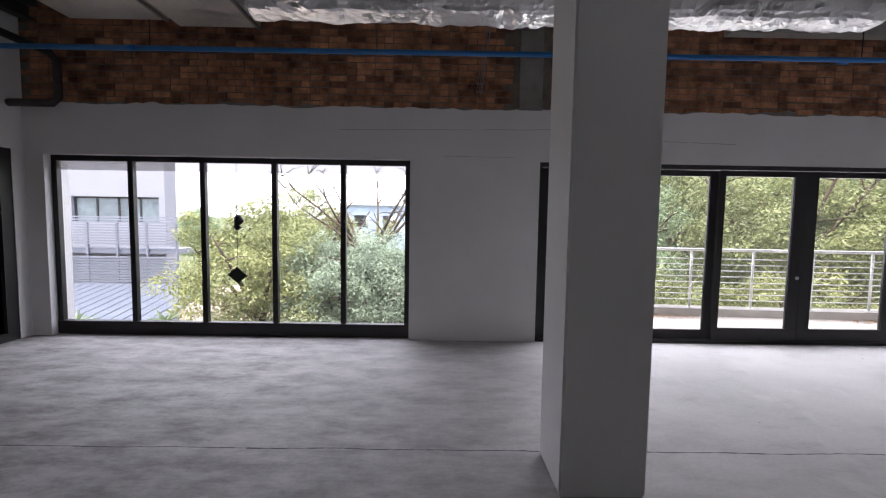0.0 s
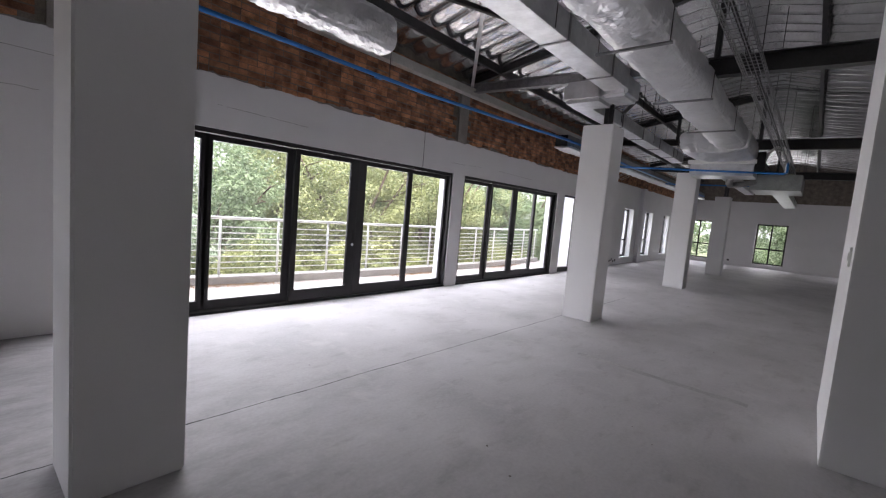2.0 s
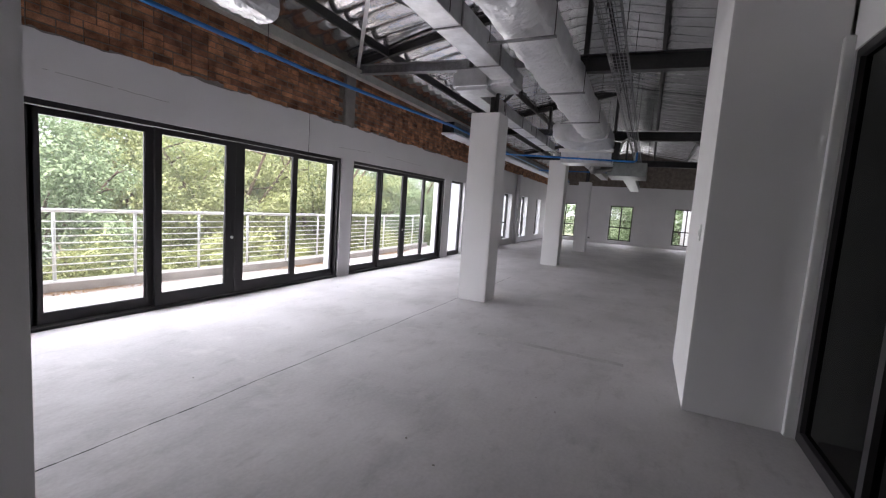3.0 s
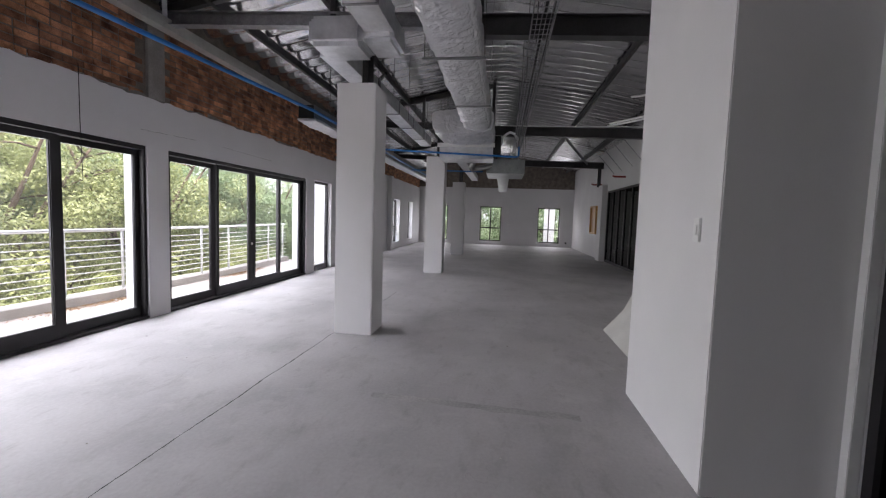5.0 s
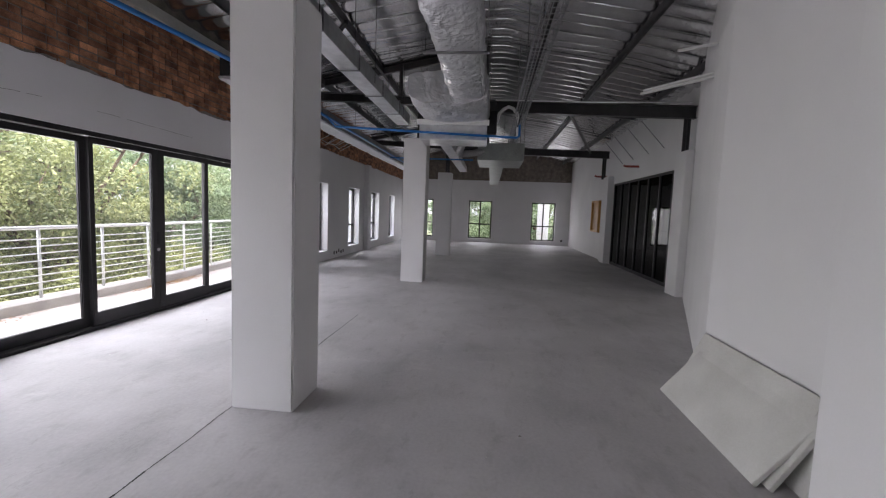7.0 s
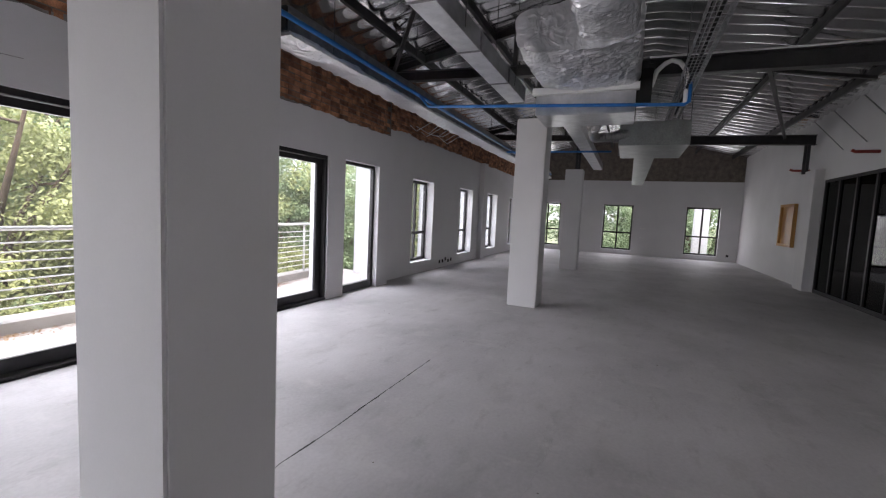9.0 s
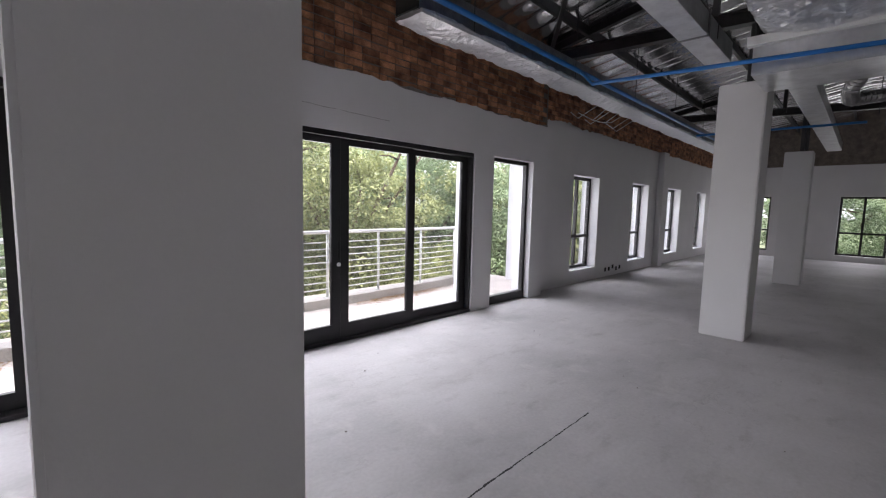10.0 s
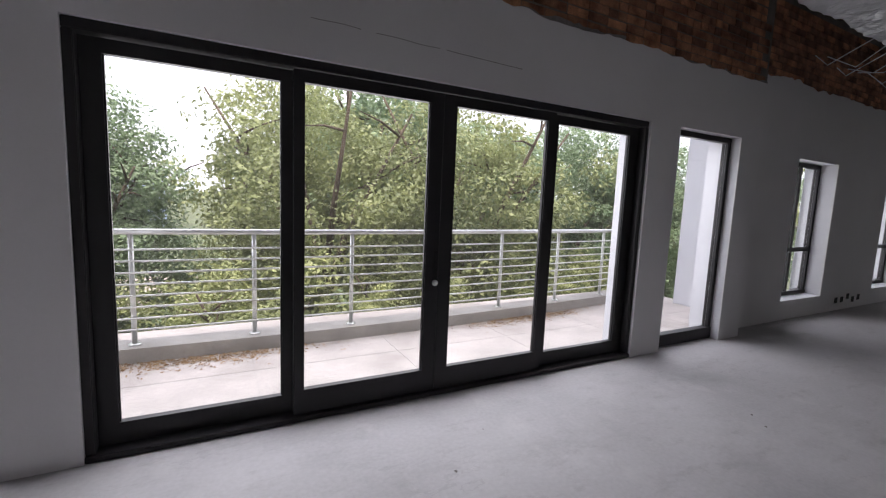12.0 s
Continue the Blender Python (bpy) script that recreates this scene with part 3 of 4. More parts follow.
# ---- doors and windows ----
def sliding_door(name, x0, x1, panes, lock_x, label):
    """A dark frame across the opening with glazed leaves. panes: the clear glass of each leaf."""
    y = NY + 0.035
    d = thing(name, label, "door", ((x0 + x1) / 2, y + 0.05, 0), "", "structure")
    part("head", B(x0, y - 0.01, HEAD - 0.055, x1, y + 0.12, HEAD), FRAME, d, "", 0.004)
    part("sill", B(x0, y - 0.03, 0, x1, y + 0.13, 0.035), FRAME, d, "", 0.004)
    part("jamb", B(x0, y - 0.01, 0.036, x0 + 0.045, y + 0.12, HEAD - 0.056), FRAME, d, "", 0.004)
    part("jamb", B(x1 - 0.045, y - 0.01, 0.036, x1, y + 0.12, HEAD - 0.056), FRAME, d, "", 0.004)
    edges = [x0 + 0.028] + [(panes[i][1] + panes[i + 1][0]) / 2 for i in range(len(panes) - 1)] + [x1 - 0.028]
    for i, (a, b) in enumerate(panes):
        yy = y + (0.006 if i in (len(panes) - 2, len(panes) - 3) else 0.062)
        over = 0.0 if i in (len(panes) - 2, len(panes) - 3) else 0.02
        l, r = edges[i] - (over if i else 0) + 0.002, edges[i + 1] + (over if i < len(panes) - 1 else 0) - 0.002
        m = B(l, yy, 0.04, a, yy + 0.045, HEAD - 0.06).box(b, yy, 0.04, r, yy + 0.045, HEAD - 0.06)
        lo = 0.2 if over == 0.0 else 0.16
        m.box(a, yy, 0.04, b, yy + 0.045, lo).box(a, yy, 2.135, b, yy + 0.045, HEAD - 0.06)
        leaf = part("door_leaf", m, FRAME, d)
        part("glazing_bead", B(a, yy + 0.012, lo, a + 0.008, yy + 0.03, 2.135).box(b - 0.008, yy + 0.012, lo, b, yy + 0.03, 2.135), FRAME, leaf)
        part("pane", B(a, yy + 0.02, lo, b, yy + 0.026, 2.135), PANE, leaf, "clear glass pane")
        if abs(b - lock_x) < 0.25:
            part("lock", Mesh().tube([(lock_x - 0.05, yy - 0.012, 0.86), (lock_x - 0.05, yy + 0.005, 0.86)], 0.022, 14), INOX, leaf, "round steel lock cylinder", 0, True)
            part("handle", B(lock_x - 0.065, yy - 0.006, 0.93, lock_x - 0.035, yy + 0.004, 1.1), BLACK, leaf, "black flush pull")
    return d


sliding_door("door_1", *D1, [(1.33, 2.27), (2.4, 3.38), (3.54, 4.42), (4.72, 5.66), (5.82, 6.74)], 4.57, "closed dark aluminium sliding doors onto the balcony")
sliding_door("door_2", *D2, [(7.34, 8.2), (8.32, 9.17), (9.38, 10.23), (10.39, 11.26)], 9.3, "closed dark aluminium sliding doors beside a narrow pier")


def fixed_window(name, x0, x1, y, z0, z1, mull, label, transom=None, film=None, bar=0.06, along="x", sill=None):
    """A dark frame with bars between glass panes, along x or along y."""
    w = thing(name, label, "window", ((x0 + x1) / 2, y, z0) if along == "x" else (y, (x0 + x1) / 2, z0), "", "structure")

    def put(nm, a, c0, e, b, c1, f, mt, parent, bev=0.0):
        m = B(a, y + c0, e, b, y + c1, f)
        if along == "y":
            m.v = [(v[1], v[0], v[2]) for v in m.v]
        return part(nm, m, mt, parent, "", bev)

    put("frame_head", x0, 0, z1 - bar, x1, 0.07, z1, FRAME, w, 0.003)
    put("frame_sill", x0, -0.01, z0, x1, 0.08, z0 + (sill or bar), FRAME, w, 0.003)
    xs = [x0] + mull + [x1]
    for i, x in enumerate(xs):
        a = x if i == 0 else (x - bar if i == len(xs) - 1 else x - bar / 2)
        put("mullion", a, 0.002, z0 + (sill or bar), a + bar, 0.068, z1 - bar, FRAME, w)
    for i in range(len(xs) - 1):
        a, b = xs[i] + (bar if i == 0 else bar / 2), xs[i + 1] - (bar if i == len(xs) - 2 else bar / 2)
        lo = z0 + (sill or bar)
        if transom:
            put("transom", a, 0.004, transom - bar / 2, b, 0.066, transom + bar / 2, FRAME, w)
            put("pane", a, 0.03, lo, b, 0.036, transom - bar / 2, PANE, w)
            lo = transom + bar / 2
        top = film or z1 - bar
        put("pane", a, 0.03, lo, b, 0.036, top, PANE, w)
        if film:
            put("film_strip", a, 0.03, film, b, 0.036, z1 - bar, FILM, w)
    return w


win1 = fixed_window("window_1", *W1, NY + 0.1, 0.0, HEAD, [-3.95, -3.05, -2.15, -1.28], "wide dark-framed window of five panes", None, 2.09, 0.065, sill=0.17)
fixed_window("window_2", *D3, NY + 0.1, 0.0, HEAD, [], "narrow full-height dark-framed window", None, None, 0.055, sill=0.13)
for i, (a, b) in enumerate(N_WIN):
    fixed_window("window_%d" % (3 + i), a, b, NY2 + 0.2, 0.275, 2.195, [(a + b) / 2], "narrow dark-framed window with a low transom", 0.95)
for i, (a, b) in enumerate(E_WIN):
    fixed_window("window_%d" % (7 + i), a, b, EX + 0.15, 0.2, 2.158, [(a + b) / 2], "dark-framed end window with a low transom", 0.95, along="y")


def dark_screen(name, x0, x1, y, z1, n, label):
    s = thing(name, label, "glazed screen", ((x0 + x1) / 2, y, 0), "", "structure")
    part("frame_head", B(x0, y - 0.05, z1 - 0.06, x1, y + 0.03, z1), FRAME, s, "", 0.003)
    part("frame_sill", B(x0, y - 0.05, 0, x1, y + 0.03, 0.08), FRAME, s, "", 0.003)
    w = (x1 - x0) / n
    for i in range(n + 1):
        a = min(max(x0, x0 + i * w - 0.03), x1 - 0.06)
        part("mullion", B(a, y - 0.048, 0.08, a + 0.06, y + 0.028, z1 - 0.06), FRAME, s)
        if i < n:
            part("pane", B(x0 + i * w + 0.03, y - 0.012, 0.08, x0 + (i + 1) * w - 0.03, y - 0.004, z1 - 0.06), SMOKED, s)
    return s


dark_screen("glazed_screen", 13.26, 18.59, SY - 0.04, 2.63, 7, "dark smoked-glass screen with black frames")
dark_screen("glazed_screen", 0.2, 4.14, -1.14, 2.75, 4, "dark smoked-glass screen beside the white block")
solid("door_trim", B(4.14, -1.098, 0, 4.197, -1.04, 2.85), PLASTIC, "white trim beside the dark glazed screen", "trim", kind="structure", bevel=0.004)
m = B(WX - 0.1, 1.6, 2.2, WX - 0.004, 5.2, 2.3).box(WX - 0.1, 1.6, 0, WX - 0.004, 5.2, 0.1)
sw = thing("side_door", "dark aluminium glazed side door in the white wall", "door", (WX - 0.1, 3.3, 0), "", "structure")
part("frame", m, FRAME, sw)
for y in (1.6, 2.75, 3.9, 5.05):
    part("stile", B(WX - 0.098, y, 0.1, WX - 0.006, y + 0.15, 2.2), FRAME, sw)
for y in (1.72, 2.87, 4.02):
    part("pane", B(WX - 0.06, y + 0.03, 0.1, WX - 0.05, y + 1.03, 2.2), SMOKED, sw)


# ---- services under the roof ----
def crumple(x0, y0, z0, x1, y1, z1, step, amp, seed):
    """A wrinkled, softly bulging wrapped box."""
    bm = bmesh.new()
    n = [max(2, int((b - a) / step)) for a, b in ((x0, x1), (y0, y1), (z0, z1))]
    sz = (x1 - x0, y1 - y0, z1 - z0)
    seen = {}

    def vert(i, j, k):
        if (i, j, k) not in seen:
            u, v, w = i / n[0], j / n[1], k / n[2]
            p = Vector((x0 + sz[0] * u, y0 + sz[1] * v, z0 + sz[2] * w))
            # rounded corners
            ry, rz = 2 * v - 1, 2 * w - 1
            pull = min(0.07, 0.12 * min(sz[1], sz[2])) * min(1.0, abs(ry * rz)) ** 3
            p.y -= pull * ry
            p.z -= pull * rz
            c = Vector((0, v - 0.5, w - 0.5))
            q = p * 3.4 + Vector((seed, 0, 0))
            a = noise.noise(q) * 0.8 + 0.9 * (0.35 - abs(noise.noise(q * 1.9))) + 0.6 * (0.3 - abs(noise.noise(q * 4.3 + Vector((3, 1, 7)))))
            tie = abs((p.x / 1.15 + seed) % 1 - 0.5) * 2
            p += c * (a * amp * 2.4 - 0.9 * amp * max(0, tie - 0.86) * 7)
            p.x += amp * 0.5 * noise.noise(q + Vector((9, 9, 9)))
            seen[i, j, k] = bm.verts.new(p)
        return seen[i, j, k]

    for ax in range(3):
        o = [q for q in range(3) if q != ax]
        for side in (0, n[ax]):
            for a in range(n[o[0]]):
                for b in range(n[o[1]]):
                    c = []
                    for da, db in ((0, 0), (1, 0), (1, 1), (0, 1)):
                        t = [0, 0, 0]
                        t[ax], t[o[0]], t[o[1]] = side, a + da, b + db
                        c.append(vert(*t))
                    bm.faces.new(c)
    bmesh.ops.recalc_face_normals(bm, faces=bm.faces)
    me = bpy.data.meshes.new("wrap")
    bm.to_mesh(me)
    bm.free()
    return me


def wrapped(name, me, label, parent=None):
    me.materials.append(FOIL)
    ob = new(name, me)
    if parent:
        ob.parent = parent
        ob.matrix_parent_inverse = parent.matrix_basis.inverted()
        ob["label"] = label
    else:
        tagged(ob, label, "duct")
    return ob


def rods(par, pts, z0):
    for x, y in pts:
        part("hanger_rod", Mesh().tube([(x, y, z0), (x, y, roof_z(y) + 0.02)], 0.005, 6), STEEL, par)


fd = thing("foil_duct", "foil-wrapped air duct hung under the roof", "duct", (6.0, 1.28, 3.1))
wrapped("duct_run", crumple(0.8, 1.05, 3.22, 10.6, 1.6, 3.64, 0.032, 0.02, 1), "crumpled silver foil wrapping", fd)
wrapped("plenum", crumple(10.5, 1.02, 3.17, 11.95, 2.24, 3.64, 0.035, 0.03, 4), "bulging foil-wrapped plenum", fd)
rods(fd, [(x, y) for x in (2.5, 4.5, 6.5, 8.5) for y in (1.01, 1.66)], 3.19)
for x in (2.5, 4.5, 6.5, 8.5):
    part("bracket", B(x - 0.02, 0.99, 3.17, x + 0.02, 1.68, 3.19), STEEL_LT, fd)

ah = thing("air_handling_unit", "galvanised air handling unit hung beside a column", "air handler", (12.3, 1.6, 2.88))
part("casing", B(11.97, 1.04, 2.86, 12.75, 2.3, 3.2), DUCT, ah, "", 0.012)
part("flange", B(11.9, 1.0, 3.13, 11.985, 2.34, 3.215), PLASTIC, ah, "pale flange strip")
part("control_box", B(12.0, 0.86, 2.98, 12.2, 1.038, 3.4), BLACK, ah, "", 0.006)
part("hose", Mesh().tube([(12.1, 0.87, 3.2), (12.1, 0.82, 3.38), (12.1, 0.74, 3.46), (12.1, 0.66, 3.5), (12.1, 0.57, 3.47), (12.1, 0.5, 3.38), (12.1, 0.47, 3.25), (12.1, 0.47, 2.95)], 0.03, 10), PLASTIC, ah, "white flexible hose", 0, True)
rods(ah, [(12.05, 1.03), (12.7, 1.03), (12.05, 2.31), (12.7, 2.31)], 2.9)
flex = thing("flexible_duct", "silver corrugated flexible duct hanging under the unit", "duct", (12.2, 1.4, 2.6))
fp = [(12.72, 1.5, 2.95), (12.9, 1.6, 2.8), (13.2, 1.6, 2.76), (13.45, 1.35, 2.82), (13.66, 1.12, 2.9)]
pts = []
for i in range(len(fp) - 1):
    for s in range(12):
        pts.append(Vector(fp[i]).lerp(Vector(fp[i + 1]), s / 12))
part("hose", Mesh().tube(pts, 0.07, 12, [0.075 if i % 2 else 0.062 for i in range(len(pts))]), FLEX, flex)

bx = thing("mixing_box", "galvanised sheet-metal box with a tapered outlet", "duct", (14.4, 0.8, 2.75))
part("casing", B(13.6, 0.22, 2.7, 15.2, 1.25, 3.08), DULL, bx, "", 0.01)
tm = Mesh()
tm.v = [(15.2, 0.3, 2.75), (15.2, 1.3, 2.75), (15.2, 1.3, 3.1), (15.2, 0.3, 3.1), (16.1, 0.6, 2.85), (16.1, 1.0, 2.85), (16.1, 1.0, 3.1), (16.1, 0.6, 3.1)]
tm.f = [(0, 1, 2, 3), (7, 6, 5, 4), (0, 4, 5, 1), (1, 5, 6, 2), (2, 6, 7, 3), (3, 7, 4, 0)]
part("taper", tm, DULL, bx)
part("duct_run", B(16.1, 0.6, 2.85, 24.0, 1.0, 3.1), DULL, bx)
rods(bx, [(13.7, 0.23), (15.1, 0.23), (13.7, 1.37), (15.1, 1.37), (18, 0.58), (21, 0.58)], 2.9)

gd = thing("galvanised_duct", "galvanised rectangular duct along the columns", "duct", (7, 2.2, 3.3))
part("duct_run", B(-0.5, 1.9, 3.3, 6.12, 2.2, 3.55), DUCT, gd, "", 0.004)
part("offset_box", Mesh().prism([(6.1, 3.2), (6.62, 3.2), (6.62, 3.5), (6.1, 3.5)], 2.24, 2.82), DUCT, gd, "", 0.05)
part("elbow", B(6.08, 1.9, 3.22, 6.6, 2.238, 3.52), DUCT, gd, "", 0.04)
part("duct_run", B(6.6, 2.64, 3.26, 12.75, 2.9, 3.48), DUCT, gd, "", 0.004)
part("duct_run", B(13.3, 2.0, 3.25, 22.5, 2.3, 3.47), DUCT, gd, "", 0.004)
for x in (0.7, 1.9, 3.1, 4.3, 5.5):
    part("joint_flange", B(x, 1.885, 3.288, x + 0.025, 2.215, 3.56), STEEL_LT, gd)
for x in (8.1, 9.3, 10.5, 11.7):
    part("joint_flange", B(x, 2.625, 3.248, x + 0.025, 2.915, 3.5), STEEL_LT, gd)
rods(gd, [(x, y) for x in (2, 4) for y in (1.88, 2.22)] + [(x, y) for x in (8, 10, 12) for y in (2.62, 2.92)], 3.3)

nd = thing("wall_duct", "long duct with foil-wrapped underside along the wall", "duct", (16, 4.4, 3.05))
part("casing", B(9.3, 4.2, 3.17, 24.8, 4.5, 3.42), STEEL_LT, nd)
# solid black plate paints in the darkness of the duct's open end
part("end_plate", B(9.27, 4.21, 3.18, 9.298, 4.49, 3.41), BLACK, nd, "black plate painted as the dark inside of the open duct")
wrapped("foil_wrap", crumple(9.3, 4.17, 3.13, 24.8, 4.53, 3.19, 0.05, 0.016, 7), "crumpled silver foil", nd)
rods(nd, [(x, 4.2) for x in (10, 12, 14, 16, 18)], 3.16)

sf = thing("foil_duct", "sagging foil-wrapped duct along the brickwork", "duct", (1.0, 3.1, 3.1))
wrapped("duct_run", crumple(-1.5, 3.18, 3.05, 3.2, 3.52, 3.4, 0.035, 0.026, 12), "loose crumpled foil", sf)
rods(sf, [(x, 3.35) for x in (-1, 1, 3)], 3.35)

for a, b, y in ((-4.0, -2.95, 4.72), (-2.93, -2.04, 4.86)):
    pn = thing("duct_panel", "pale galvanised duct section hung under the roof", "duct", ((a + b) / 2, 4.0, 3.6), "hung duct sections")
    part("sheet", B(a, 2.6, 3.6, b, y, 3.86), PALE, pn, "", 0.01)
    part("edge_angle", B(b - 0.03, 2.6, 3.575, b, y, 3.599), STEEL_LT, pn)
    rods(pn, [(a + 0.1, y - 0.1)], 3.85)

# blue pipes
bp = thing("blue_pipe", "thin bright blue pipe hung along the wall", "pipe", (3, 4.6, 3.3))
main = [(-6.0 + 0.85, 4.7, 3.3), (5.2, 4.66, 3.31), (7.0, 4.4, 3.28), (9.2, 4.14, 3.28), (12.7, 4.06, 3.22), (24.0, 4.06, 3.22)]
part("pipe_run", Mesh().tube(main, 0.028, 10), BLUE, bp, "", 0, True)
part("branch", Mesh().tube([(11.88, 4.06, 3.23), (11.88, 3.9, 3.05), (11.88, 0.5, 2.9), (11.88, 0.45, 2.93), (11.88, 0.45, 3.15)], 0.022, 10), BLUE, bp, "", 0, True)
part("branch", Mesh().tube([(17.0, 4.06, 3.12), (17.0, 1.5, 3.1)], 0.022, 10), BLUE, bp, "", 0, True)
for x in (-3.4, -1.0, 1.6, 4.2):
    part("coupling", Mesh().tube([(x, 4.69, 3.302), (x + 0.1, 4.69, 3.302)], 0.031, 10), BLUE, bp, "", 0, True)
    part("clip_rod", Mesh().tube([(x + 0.25, 4.69, 3.31), (x + 0.25, 4.69, roof_z(4.69))], 0.005, 6), STEEL, bp)
dp = solid("drain_pipe", Mesh().tube([(-6.0 + 0.8, 5.2, 2.84), (-4.65, 5.2, 2.84), (-4.58, 5.2, 2.9), (-4.58, 5.2, 3.32), (-4.66, 5.2, 3.42), (-5.15, 5.0, 3.62)], 0.045, 12), DARKPIPE, "dark brown drain pipe with a bend on the brickwork", "pipe", smooth=True)


def cable_tray(name, pts, w, h, label):
    """A wire basket: long wires and U-shaped cross wires."""
    m = Mesh()
    a, b = Vector(pts[0]), Vector(pts[1])
    d = (b - a).normalized()
    s = d.cross(Vector((0, 0, 1)))
    s = s.normalized() if s.length > 0.01 else Vector((1, 0, 0))
    u = s.cross(d).normalized()
    t = thing(name, label, "cable tray", tuple(a))
    runs = [(s * w * (i / 5 - 0.5)) for i in range(6)] + [s * w * e + u * h * q for e in (-0.5, 0.5) for q in (0.5, 1)]
    for o in runs:
        part("long_wire", Mesh().bar(a + o, b + o, 0.006, 0.006), STEEL_LT, t)
    for i in range(int((b - a).length / 0.1) + 1):
        p = a + d * (i * 0.1)
        m = Mesh().bar(p - s * w / 2, p + s * w / 2, 0.006, 0.006)
        for e in (-0.5, 0.5):
            m.bar(p + s * w * e, p + s * w * e + u * h, 0.006, 0.006)
        part("cross_wire", m, STEEL_LT, t)
    return t


ct = cable_tray("cable_tray", [(0.8, 0.48, 3.12), (14.2, 0.48, 3.12)], 0.18, 0.07, "long wire basket cable tray under the roof")
part("cable", Mesh().tube([(0.9 + i * 0.9, 0.47 + 0.03 * noise.noise((i, 0, 5)), 3.145) for i in range(15)], 0.016, 8), BLACK, ct, "black cable bundle", 0, True)
rods(ct, [(x, 0.5) for x in (2, 4, 6, 8, 10, 12)], 3.12)
cable_tray("cable_tray", [(0.42, NY - 0.012, 3.05), (0.55, NY - 0.012, 4.05)], 0.28, 0.06, "short wire basket tray dropping down the brickwork")

# pale conduits strapped across the beams
for x, z, y0, y1 in ((12.88, 3.82, -2.9, 0.9),):
    solid("conduit", Mesh().tube([(x, y0, z - 0.01), (x, (y0 + y1) / 2, z - 0.025), (x, y1, z)], 0.014, 8), PLASTIC, "thin pale conduit run across the roof steel", "conduit", "roof conduits", smooth=True)

# battens, red outlets, rods near the dark glazing
for a, b in (((10.4, -1.15, 3.29), (9.55, -1.76, 3.28)), ((10.46, -1.2, 3.35), (9.6, -1.78, 3.34)), ((9.85, -1.4, 3.68), (9.35, -1.7, 3.6))):
    solid("loose_batten", Mesh().bar(a, b, 0.045, 0.025), PLASTIC, "white batten hung under the roof", "batten")
for x in (16.3, 19.6):
    solid("red_pipe", Mesh().tube([(x, SY, 2.95), (x, SY + 0.35, 2.95), (x + 0.02, SY + 0.4, 2.98)], 0.03, 10), RED, "short dark red pipe out of the wall", "pipe", "red outlets", smooth=True)
for x in (14.6, 15.6, 16.8, 17.8):
    solid("roof_stay", Mesh().bar((x, SY + 0.01, 3.2), (x + 0.2, SY + 0.5, 3.85), 0.02, 0.02), STEEL_LT, "thin steel stay between wall and roof", "stay", "roof stays")

# ---- loose and small things ----
def leaning_board(x0, x1, y, h, tilt, label):
    th = 0.03
    m = B(0, 0, 0, x1 - x0, th, h)
    ob = solid("plasterboard", m, BOARD, label, "board", "leaning boards", bevel=0.003)
    ob.matrix_basis = pose(x0, y, 0.001, tilt, 0, 0)
    return ob


for i, (a, b, y, h) in enumerate(((6.4, 7.76, -0.69, 0.57), (6.36, 7.7, -0.76, 0.57), (6.45, 7.84, -0.83, 0.57), (6.3, 7.76, -0.91, 0.53))):
    leaning_board(a, b, y, h, 40 - 7.5 * i, "off-white plasterboard sheet leaning against the wall")

sw = thing("light_switch", "white plastic light switch on the white block", "switch", (4.44, -0.377, 1.45))
part("plate", B(4.4, -0.377, 1.38, 4.48, -0.363, 1.52), PLASTIC, sw, "", 0.004)
part("rocker", B(4.425, -0.363, 1.42, 4.455, -0.357, 1.48), PLASTIC, sw, "", 0.002)

nb = thing("notice_panel", "yellow pine panel fixed to the white wall", "panel", (20.8, SY, 1.6))
part("frame", B(20.1, SY, 0.97, 20.17, SY + 0.09, 2.14).box(21.15, SY, 0.97, 21.22, SY + 0.09, 2.14).box(20.17, SY, 2.07, 21.15, SY + 0.09, 2.14).box(20.17, SY, 0.97, 21.15, SY + 0.09, 1.04), WOOD, nb)
part("backboard", B(20.17, SY, 1.04, 21.15, SY + 0.03, 2.07), WOOD, nb)

for x, z in ((16.35, 0.16), (16.55, 0.16), (16.75, 0.2), (16.95, 0.14), (17.15, 0.16)):
    so = thing("socket_box", "black open socket box low in the wall", "socket", (x, NY2, z), "row of socket boxes")
    part("rim", B(x - 0.045, NY2 - 0.006, z - 0.045, x + 0.045, NY2, z + 0.045), BLACK, so)
for y, z in ((3.0, 0.2), (-2.8, 0.2)):
    solid("socket_box", B(EX - 0.006, y, z, EX, y + 0.09, z + 0.09), BLACK, "black open socket box in the end wall", "socket")
for z in (1.15, 0.75):
    solid("wall_bracket", B(EX - 0.25, 0.45, z, EX, 0.5, z + 0.05).box(EX - 0.25, 0.3, z, EX - 0.22, 0.5, z + 0.05), PLASTIC, "small white bracket on the end wall", "bracket", "wall brackets")

